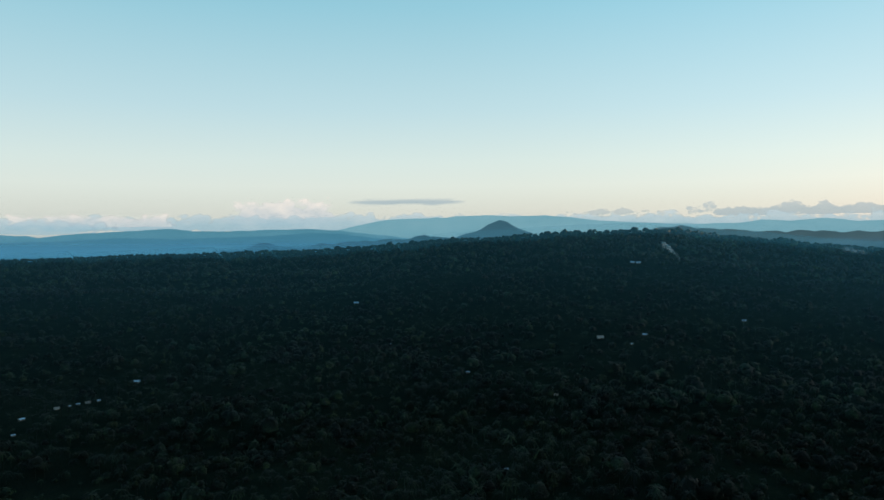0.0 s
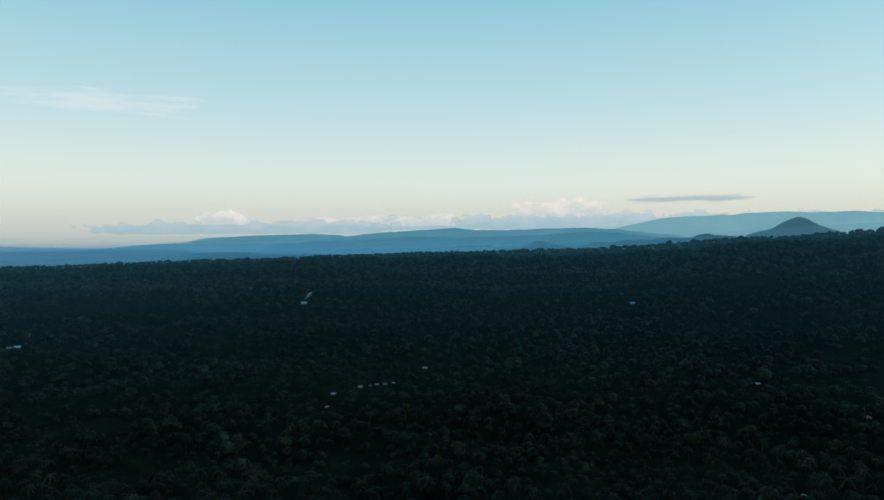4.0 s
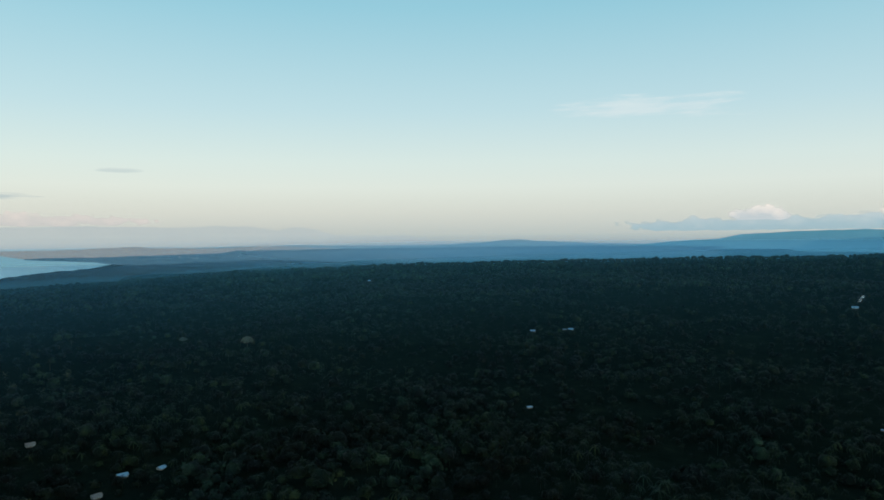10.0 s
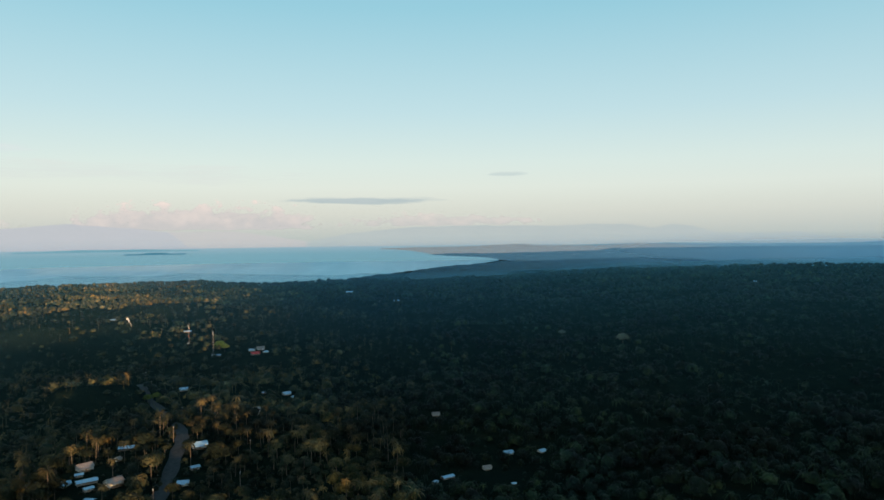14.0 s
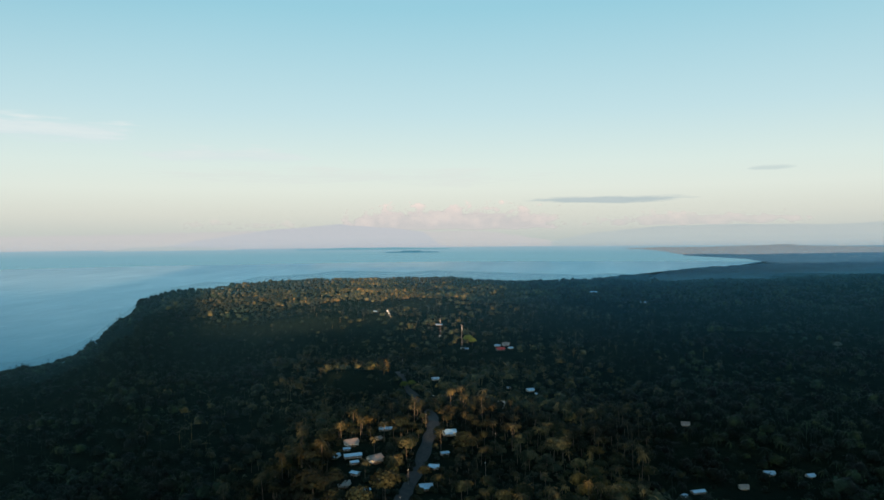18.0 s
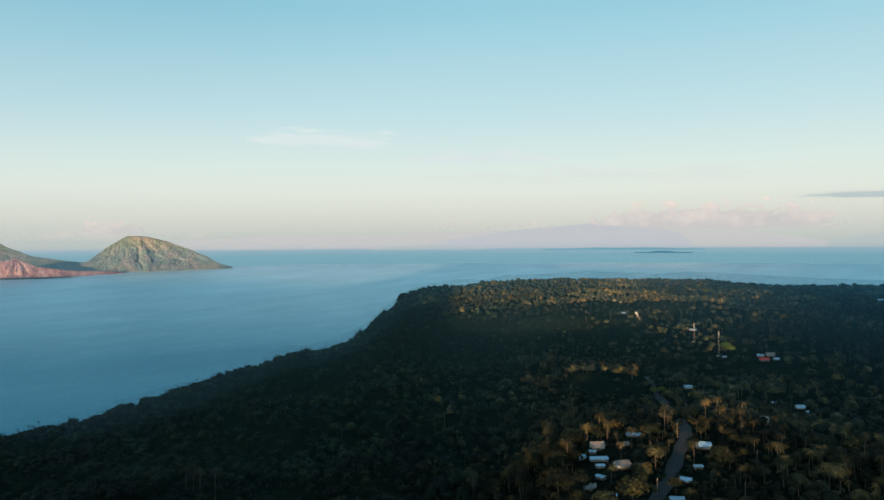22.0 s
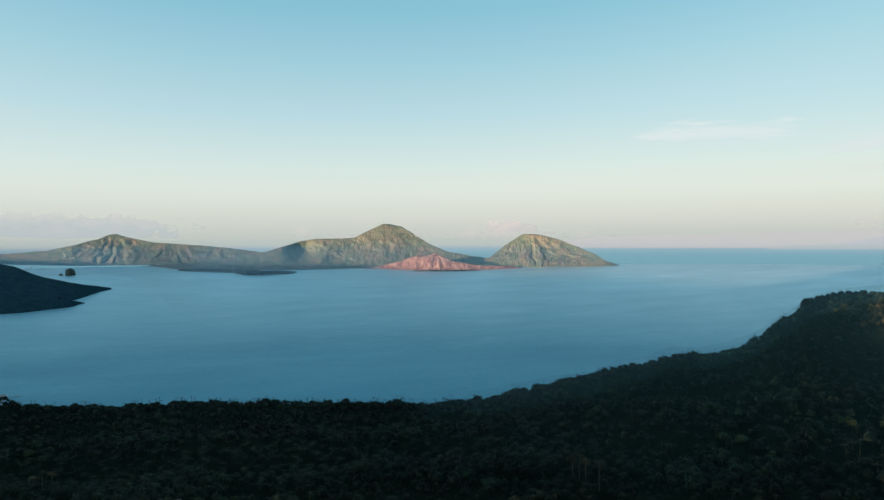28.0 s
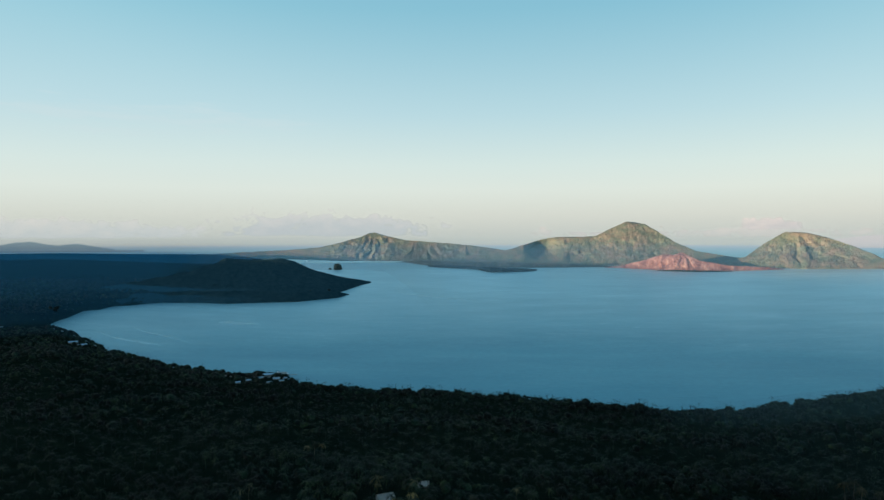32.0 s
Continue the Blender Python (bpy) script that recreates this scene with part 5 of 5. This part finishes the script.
for az, el, r, h in ((191.9, -2.4, 44, 64), (192.5, -2.4, 16, 18)):
    d = EYE / math.tan(radians(-el))
    bm = bmesh.new()
    bmesh.ops.create_icosphere(bm, subdivisions=4, radius=1)
    for v in bm.verts:
        n = noise.noise(v.co * 2.2 + Vector((az, 0, 0))) * 0.22 + noise.noise(v.co * 5.5) * 0.1
        v.co *= 1 + n
        v.co = Vector((v.co.x * r, v.co.y * r, max(v.co.z, -0.25) * h))
    me = bpy.data.meshes.new("sea_rock")
    bm.to_mesh(me)
    bm.free()
    me.materials.append(m.m)
    ob = tagged(new("sea_rock", me), "steep bush-topped rock standing in the harbour", "rock")
    ob.matrix_world = Matrix.Translation(spot(az, d, 0.0)) @ Matrix.Scale(float(squeeze(d) / d), 4)

# towns far off: pale roofs on the plain and at the harbour
town = house(M_WHITE, 26, 16, 7, 0.25, "pale distant town building", "distant town buildings")
tn = np.random.default_rng(3)
for az0, az1, el0, el1, n, s in ((82.5, 88.3, -1.28, -1.6, 22, 0.34), (77, 83, -1.3, -1.6, 8, 0.3), (181.5, 187.5, -1.58, -1.66, 10, 1.6), (191.0, 194.2, -1.55, -1.62, 7, 1.5)):
    for k in range(n):
        az, el = float(tn.uniform(az0, az1)), float(tn.uniform(el1, el0))
        d = EYE / math.tan(radians(-el))
        if az < 100:
            # on the slope of the plain at the end of the bay
            foot = float(np.interp(az, (73, 81.3, 87.1, 88.5, 89.9), (-1.6, -2.37, -2.2, -1.97, -1.68)))
            r = float(squeeze(EYE / math.tan(radians(-foot)))) + 4
            k, p = r / 4500.0 * 0.5, (-math.sin(radians(az)) * r, math.cos(radians(az)) * r, EYE + r * math.tan(radians(el)))
        else:
            k, p = float(squeeze(d) / d), spot(az, d, 1.0)
        copy_thing(town, Matrix.Translation(p) @ pose(0, 0, 0, 0, 0, az + float(tn.uniform(-40, 40))) @ Matrix.Scale(s * float(tn.uniform(0.6, 1.3)) * k, 4))
for o in (*town.children_recursive, town):
    bpy.data.objects.remove(o)


# ---- trees ----
def palm_tree(rng, h):
    root = new("coconut_palm", None)
    bend = (rng.uniform(-1.2, 1.2), rng.uniform(-1.2, 1.2))
    part("trunk", stem(h, 0.24, 0.13, 7, bend, 6), M_BARK, root)
    v, f = palm_crown(rng, 30, 5, 4.4, True)
    part("crown", (v + (bend[0], bend[1], h), f), M_SUN_PALM, root)
    return tagged(root, "tall coconut palm with drooping olive-green fronds", "palm tree", "coconut palms")


def broad_tree(rng, h, r, mat=None, label="round-crowned dark green broad-leaved tree"):
    root = new("broadleaf_tree", None)
    limbs = [stem(h, 0.34, 0.2, 6, (0.3, 0.2), 4)]
    for k in range(5):
        a = k * 1.256 + rng.uniform(-0.3, 0.3)
        st = stem(r * 0.9, 0.16, 0.05, 4, (0, 0), 3)
        turn = np.array((Matrix.Rotation(a, 3, "Z") @ Matrix.Rotation(radians(55), 3, "Y")))
        limbs.append((st[0] @ turn.T + (0.25, 0.15, h * 0.8), st[1]))
    part("trunk", joined(*limbs), M_BARK, root)
    part("crown", lifted(joined(leaf_mound(rng, 8, (-30, 10, 50, 75), r * 0.62, r * 0.5), leaf_dome(rng, 260, r, r * 0.8, r * 0.125)), h + r * 0.15), mat or M_SUN_OLIVE, root)
    return tagged(root, label, "tree", "broad-leaved trees")


PALMS = [palm_tree(tr, h) for h in (10.5, 12, 14, 17, 11.5)]
BROAD = [broad_tree(tr, h, r) for h, r in ((7, 4.6), (8.5, 5.6), (6, 4.0), (9, 6.2))]
PALE_TREE = broad_tree(tr, 7.5, 7.0, M_DRYLEAF, "pale dry-crowned spreading tree above the dark wood")
LIME = broad_tree(tr, 6.5, 6.5, M_BRIGHT, "bright green spreading tree at the foot of the mast")

az, dist, z, x, y, low = tree_places(255, 640, lambda d: 10.3 + d * 0.001)
is_palm = RNG.uniform(0, 1, len(az)) < palm_share(az, dist, x, y) - 0.30 * ((az > 100) & (az < 131))
size = RNG.uniform(0.72, 1.22, len(az)) * low * (1 + 0.45 * fractal(x / 55.0, y / 55.0, 3, 91))
size = size * np.where(is_palm, 1.05, np.exp(np.clip(RNG.normal(0.0, 0.17, len(az)), -0.4, 0.3)))
turn = RNG.uniform(0, 6.28, len(az))
place = np.stack((x, y, z - 0.4), -1)
village = (az > 97) & (az < 131) & (dist > 330) & (dist < 600)
lone = {}
for flag, kinds, first in ((is_palm, PALMS, np.argsort(~village * 1000 + dist)), (~is_palm, BROAD, np.argsort(~village * 300 + dist))):
    chosen = [i for i in first if flag[i]][:300]
    for n, i in enumerate(chosen):
        copy_thing(kinds[n % len(kinds)], Matrix.Translation(place[i]) @ pose(0, 0, 0, 0, 0, math.degrees(turn[i])) @ Matrix.Scale(float(size[i]), 4))
        lone[int(i)] = True
rest = np.array([i not in lone for i in range(len(az))])
# some palms of the near slope take the sunlit tint too
sun_tinted = RNG.uniform(0, 1, len(az)) < np.maximum(sun_tint_share(az, dist, x, y), 0.22 * is_palm * (az > 138) * (1 - smooth(380, 520, dist)))
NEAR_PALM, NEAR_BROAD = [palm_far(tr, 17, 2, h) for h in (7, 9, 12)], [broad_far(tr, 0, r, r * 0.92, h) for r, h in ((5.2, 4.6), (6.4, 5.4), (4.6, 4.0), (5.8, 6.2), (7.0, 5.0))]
for flag, kinds, mat, what in ((is_palm & rest & ~sun_tinted, NEAR_PALM, M_PALM, "coconut palms"), (~is_palm & rest & ~sun_tinted, NEAR_BROAD, M_LEAF, "broad-leaved trees"),
                               (is_palm & rest & sun_tinted, NEAR_PALM, M_SUN_PALM, "planted palms in sunlit tint"), (~is_palm & rest & sun_tinted, NEAR_BROAD, M_SUN_OLIVE, "olive-green trees in sunlit tint")):
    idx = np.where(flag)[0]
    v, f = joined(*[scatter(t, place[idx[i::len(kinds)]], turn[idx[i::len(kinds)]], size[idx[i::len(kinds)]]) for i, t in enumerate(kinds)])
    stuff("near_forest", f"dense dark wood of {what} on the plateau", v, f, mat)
for az, el, s in ((111.35, -8.55, 1.2), (111.0, -8.65, 0.95), (116.6, -12.1, 0.8), (116.0, -12.0, 0.8)):
    put(LIME, az, sight(az, el), 30, s)
put(PALE_TREE, 79.33, sight(79.33, -8.64), 20, 1.25)
put(PALE_TREE, 84.05, sight(84.05, -8.06), 70, 0.8)
put(BROAD[3], 113.9, 1960, 0, 1.15)
# tall palms on the near slope, given the sunlit tint to stand out
for k, (az, el, s) in enumerate(((153.5, -18.6, 1.3), (153.0, -18.5, 1.15), (152.5, -18.7, 1.25), (151.4, -19.3, 1.2), (193.8, -17.3, 1.35), (193.2, -17.5, 1.1), (194.4, -17.4, 1.15))):
    put(PALMS[3 if k % 2 else 2], az, sight(az, el), 50 * k, s)
for ob in (*PALMS, *BROAD, LIME, PALE_TREE):
    for o in (*ob.children_recursive, ob):
        bpy.data.objects.remove(o)
MID_PALM, MID_BROAD = [palm_far(tr, 14, 1, h, 5.0) for h in (6, 7.5, 9.5)], [broad_far(tr, 1, 5.8, 5.2, 3.6) for _ in range(5)]
plant("middle_forest", 640, 1500, lambda d: 13.3 + (d - 640) * 0.0076, MID_PALM, MID_BROAD, 1.16)
FAR_PALM, FAR_BROAD = [broad_far(tr, 2, 5.6, 6.2, 4.0) for _ in range(3)], [broad_far(tr, 2, 7.6, 6.0, 3.6) for _ in range(4)]
plant("far_forest", 1500, 2750, lambda d: 20.5 + (d - 1500) * 0.006, FAR_PALM, FAR_BROAD, 1.15, -37.0, 104.0)
plant("far_forest", 1500, 2150, lambda d: 12.2 + (d - 1500) * 0.003, [broad_far(tr, 2, 4.8, 5.6, 4.0) for _ in range(4)], [broad_far(tr, 2, 5.8, 5.2, 3.6) for _ in range(4)], 1.12, 104.0, 141.0)
plant("far_forest", 1500, 3050, lambda d: 19.5 + (d - 1500) * 0.008, FAR_PALM, FAR_BROAD, 1.1, 141.0, 222.0)
plant("far_forest", 2860, 5600, lambda d: 32.0, FAR_PALM, FAR_BROAD, 1.5, 189.0, 222.5)


# an unbroken fringe of trees along the cliff edge and the shore
sa = np.arange(136.6, 212.4, 0.105)
sa = np.concatenate((sa, sa + 0.04, sa - 0.03, sa + 0.07)) + RNG.uniform(-0.05, 0.05, 4 * len(sa))
sd = np.interp(sa, RIM[:, 0], RIM[:, 1]) + RNG.uniform(-38, 16, len(sa))
fringe = np.ones(len(sa), bool)
for ca, cd, cr in CLEAR:
    fringe &= np.hypot(sd * np.sin(np.radians(sa - ca)), sd * np.cos(np.radians(sa - ca)) - cd) > cr
sa, sd = sa[fringe], sd[fringe]
shape = [broad_far(tr, 1, 5.4, 5.0, 4.4) for _ in range(5)] + [palm_far(tr, 12, 1, 12.5, 4.0)]
turn, size, place = RNG.uniform(0, 6.28, len(sa)), RNG.uniform(0.5, 1.3, len(sa)) * (1 + 0.7 * fractal(sa * 1.6, sa * 0, 4, 77)), spot(sa, sd, np.maximum(ground(sa, sd), 0.0) - 0.5)
v, f = joined(*[scatter(t, place[i::6], turn[i::6], size[i::6]) for i, t in enumerate(shape)])
stuff("shore_trees", "dark fringe of broad trees and palms above the water", v, f, M_LEAF)
# bushes and young trees round the houses and along the track
az, dist, z, x, y, low = tree_places(318, 720, lambda d: 7.4, 97.0, 126.0, 0.62)
bush = [broad_far(tr, 1, 2.9, 2.6, 1.3) for _ in range(5)]
turn, size, place = RNG.uniform(0, 6.28, len(az)), RNG.uniform(0.55, 1.25, len(az)), spot(az, dist, z - 0.3)
v, f = joined(*[scatter(t, place[i::5], turn[i::5], size[i::5]) for i, t in enumerate(bush)])
stuff("undergrowth", "dense low bushes between the houses and palms", v, f, M_SUN_OLIVE)


# ---- clouds ----
def cloud_material(low, top, cover, amount, sx, sy, puffed, seed):
    m = bpy.data.materials.new("evening_cloud")
    m.use_nodes = True
    n, l = m.node_tree.nodes, m.node_tree.links
    n.clear()

    def calc(op, a, b=0.0, c=0.0):
        q = n.new("ShaderNodeMath")
        q.operation = op
        for v, i in ((a, 0), (b, 1), (c, 2)):
            if isinstance(v, (int, float)):
                q.inputs[i].default_value = v
            else:
                l.new(v, q.inputs[i])
        return q.outputs[0]

    uv, sep, mp, tex = n.new("ShaderNodeUVMap"), n.new("ShaderNodeSeparateXYZ"), n.new("ShaderNodeMapping"), n.new("ShaderNodeTexNoise")
    l.new(uv.outputs[0], sep.inputs[0])
    l.new(uv.outputs[0], mp.inputs[0])
    mp.inputs["Scale"].default_value, mp.inputs["Location"].default_value = (sx, sy, 1), (seed * 3.7, seed * 1.9, seed)
    l.new(mp.outputs[0], tex.inputs["Vector"])
    tex.inputs["Scale"].default_value, tex.inputs["Detail"].default_value, tex.inputs["Roughness"].default_value = 1.0, 7, 0.58
    u, v = sep.outputs[0], sep.outputs[1]
    eu = calc("POWER", calc("MULTIPLY", calc("MULTIPLY", u, calc("SUBTRACT", 1.0, u)), 4.0), 0.6)
    ev = n.new("ShaderNodeValToRGB")
    shape = ((0.0, 0.0), (0.10, 0.9), (0.3, 1.0), (1.0, 0.0)) if puffed else ((0.0, 0.0), (0.5, 1.0), (1.0, 0.0))
    while len(ev.color_ramp.elements) < len(shape):
        ev.color_ramp.elements.new(0.5)
    for e, (p, c) in zip(ev.color_ramp.elements, shape):
        e.position, e.color = p, (c, c, c, 1)
    l.new(v, ev.inputs[0])
    body = tex.outputs["Fac"]
    if puffed:
        lump = n.new("ShaderNodeTexVoronoi")
        lump.feature = "SMOOTH_F1"
        lump.inputs["Scale"].default_value, lump.inputs["Detail"].default_value, lump.inputs["Roughness"].default_value = 1.7, 3.0, 0.55
        l.new(mp.outputs[0], lump.inputs["Vector"])
        body = calc("ADD", calc("MULTIPLY", body, 0.62), calc("MULTIPLY", calc("SUBTRACT", 1.12, lump.outputs["Distance"]), 0.30))
    f = calc("ADD", body, calc("MULTIPLY", calc("SUBTRACT", calc("MULTIPLY", eu, ev.outputs[0]), 1.0), 0.55))
    mr = n.new("ShaderNodeMapRange")
    mr.interpolation_type = "SMOOTHSTEP"
    if puffed:
        cover -= 0.05
    for i, val in ((1, cover - (0.05 if puffed else 0.1)), (2, cover + (0.06 if puffed else 0.2)), (3, 0.0), (4, amount)):
        mr.inputs[i].default_value = val
    l.new(f, mr.inputs[0])
    # lit tops and dim undersides are put into the cloud's glowing colour
    tone = n.new("ShaderNodeMix")
    tone.data_type = "RGBA"
    tone.inputs[6].default_value, tone.inputs[7].default_value = (*low, 1), (*top, 1)
    l.new(calc("MULTIPLY_ADD", body, 1.6, calc("SUBTRACT", calc("MULTIPLY", v, 0.9), 0.75)), tone.inputs[0])
    tone.clamp_factor = True
    glow, clear, mixer, out = n.new("ShaderNodeEmission"), n.new("ShaderNodeBsdfTransparent"), n.new("ShaderNodeMixShader"), n.new("ShaderNodeOutputMaterial")
    l.new(tone.outputs[2], glow.inputs[0])
    glow.inputs[1].default_value = 0.379
    l.new(mr.outputs[0], mixer.inputs[0])
    l.new(clear.outputs[0], mixer.inputs[1])
    l.new(glow.outputs[0], mixer.inputs[2])
    l.new(mixer.outputs[0], out.inputs[0])
    return m


WARM, PINK, GREY, MIST = ((0.56, 0.62, 0.64), (1.06, 0.94, 0.82)), ((0.60, 0.585, 0.575), (0.94, 0.80, 0.72)), ((0.28, 0.41, 0.48), (0.44, 0.53, 0.57)), ((0.33, 0.51, 0.59), (0.55, 0.65, 0.68))
CLOUDS = (  # headings, elevations, tones, cover, amount, puffed, label
    (7.6, 17.6, 0.7, 3.9, WARM, 0.14, 1.0, 1, "towering cream cumulus low over the hills"),
    (-2.5, 8.0, 2.35, 3.2, GREY, 0.16, 0.75, 0, "flat grey cloud streak above the hills"),
    (-38, -17.0, 1.3, 2.9, GREY, 0.24, 0.65, 1, "grey cloud bank with a lit edge"),
    (-20, -9.0, 1.5, 2.6, GREY, 0.36, 0.5, 1, "ragged grey cloud scraps"),
    (-38, 36.0, 0.4, 2.1, MIST, 0.10, 0.85, 1, "long misty cloud layer along the ranges"),
    (18, 34.0, 0.7, 2.4, WARM, 0.24, 0.8, 1, "row of small cream cumulus"),
    (22, 52.0, 0.2, 1.8, MIST, 0.14, 0.75, 1, "long misty cloud layer over the blue hills"),
    (37.0, 42.0, 0.9, 2.7, WARM, 0.2, 1.0, 1, "single cream cumulus tower"),
    (39, 56.0, 8.0, 11.8, ((0.64, 0.76, 0.80), (0.80, 0.85, 0.84)), 0.28, 0.55, 0, "thin white cirrus wisp high in the sky"),
    (86.3, 90.3, 4.7, 5.4, GREY, 0.3, 0.35, 0, "small grey cloud fleck"),
    (93, 108.0, 2.6, 3.5, GREY, 0.2, 0.65, 0, "flat grey cloud streak over the sea"),
    (84, 104.0, 0.8, 2.9, PINK, 0.28, 0.7, 1, "faint pink cumulus row over the sea"),
    (103, 122.5, 0.6, 3.6, PINK, 0.14, 1.0, 1, "pink evening cumulus over the sea horizon"),
    (121, 140.0, 0.8, 2.4, PINK, 0.38, 0.4, 1, "faint pink cloud over the sea horizon"),
    (136, 149.5, 6.6, 9.4, ((0.64, 0.76, 0.80), (0.80, 0.85, 0.84)), 0.2, 0.75, 0, "soft white cirrus veil"),
    (123, 138.0, 5.6, 7.8, ((0.64, 0.74, 0.78), (0.78, 0.82, 0.80)), 0.22, 0.6, 0, "soft white cirrus veil"),
    (100, 140.0, 3.6, 6.6, ((0.66, 0.72, 0.72), (0.74, 0.75, 0.72)), 0.30, 0.35, 0, "broad faint cream cloud veil"),
    (155.5, 161.0, 0.6, 2.2, PINK, 0.22, 0.9, 1, "small pink cumulus behind the cone"),
    (142, 185.0, 0.0, 1.7, PINK, 0.34, 0.4, 1, "faint pink cloud layer on the sea horizon"),
    (182, 203.0, 0.1, 3.1, ((0.50, 0.555, 0.575), (0.72, 0.70, 0.66)), 0.2, 0.85, 1, "grey-pink cumulus row behind the volcanoes"),
    (200, 224.0, 0.0, 2.4, ((0.56, 0.615, 0.62), (0.76, 0.73, 0.67)), 0.2, 0.75, 1, "low pale cloud row on the horizon"),
    (190, 222.0, 6.0, 12.0, ((0.58, 0.70, 0.74), (0.66, 0.75, 0.77)), 0.34, 0.3, 0, "broad thin cirrus veil"),
)
for k, (a0, a1, e0, e1, tone, cover, amount, puffed, label) in enumerate(CLOUDS):
    rad = 4972.0 - 0.8 * k
    tall = e1 - e0
    sx, sy = ((a1 - a0) / 1.9, tall / 1.3) if puffed else ((a1 - a0) / 5.0, tall / 0.7)
    mat = cloud_material(*tone, cover, amount, sx, sy, puffed, k + 1)
    ob = polar_card("cloud", a0, a1, [(rad, EYE + rad * math.tan(radians(e))) for e in np.linspace(e0, e1, 5)], mat, 1.0)
    tagged(ob, label, "cloud", "evening clouds")


# ---- smoke ----
def smoke_material():
    m = bpy.data.materials.new("wood_smoke")
    m.use_nodes = True
    n, l = m.node_tree.nodes, m.node_tree.links
    n.clear()
    out, mixer, clear, veil, tex = (n.new(k) for k in ("ShaderNodeOutputMaterial", "ShaderNodeMixShader", "ShaderNodeBsdfTransparent", "ShaderNodeBsdfDiffuse", "ShaderNodeTexNoise"))
    tex.inputs["Scale"].default_value, tex.inputs["Detail"].default_value = 0.2, 5
    ramp = n.new("ShaderNodeValToRGB")
    ramp.color_ramp.elements[0].position, ramp.color_ramp.elements[1].position = 0.35, 0.75
    ramp.color_ramp.elements[1].color = (0.3, 0.3, 0.3, 1)
    veil.inputs[0].default_value = (0.78, 0.83, 0.86, 1)
    geo = n.new("ShaderNodeNewGeometry")
    l.new(geo.outputs["Position"], tex.inputs["Vector"])
    l.new(tex.outputs["Fac"], ramp.inputs[0])
    l.new(ramp.outputs[0], mixer.inputs[0])
    l.new(clear.outputs[0], mixer.inputs[1])
    l.new(veil.outputs[0], mixer.inputs[2])
    l.new(mixer.outputs[0], out.inputs[0])
    return m


M_SMOKE = smoke_material()
for az, el, h, drift, w in ((-18.65, -2.3, 34, -30, 4.2), (117.62, -6.75, 14, -6, 1.5), (33.15, -5.35, 13, 9, 2.2), (-31.2, -1.7, 14, -50, 6)):
    d = sight(az, el)
    bm = bmesh.new()
    for k in range(12):
        t = k / 11
        p = Vector((drift * t ** 1.3 + math.sin(k * 1.7) * w * 0.3, math.cos(k * 2.1) * w * 0.3, 8 + h * t))
        r = w * (0.35 + 0.9 * t) * (0.8 + 0.4 * random.random())
        bmesh.ops.create_icosphere(bm, subdivisions=2, radius=r, matrix=Matrix.Translation(p))
    for v in bm.verts:
        v.co += noise.noise_vector(v.co * 0.16) * w * 0.5
    for fc in bm.faces:
        fc.smooth = True
    me = bpy.data.meshes.new("smoke_plume")
    bm.to_mesh(me)
    bm.free()
    me.materials.append(M_SMOKE)
    ob = tagged(new("smoke_plume", me), "thin pale plume of wood smoke over trees", "smoke")
    ob.matrix_world = Matrix.Translation(spot(az, d, float(ground(az, d)))) @ pose(0, 0, 0, 0, 0, az) @ Matrix.Scale(float(squeeze(d) / d), 4)
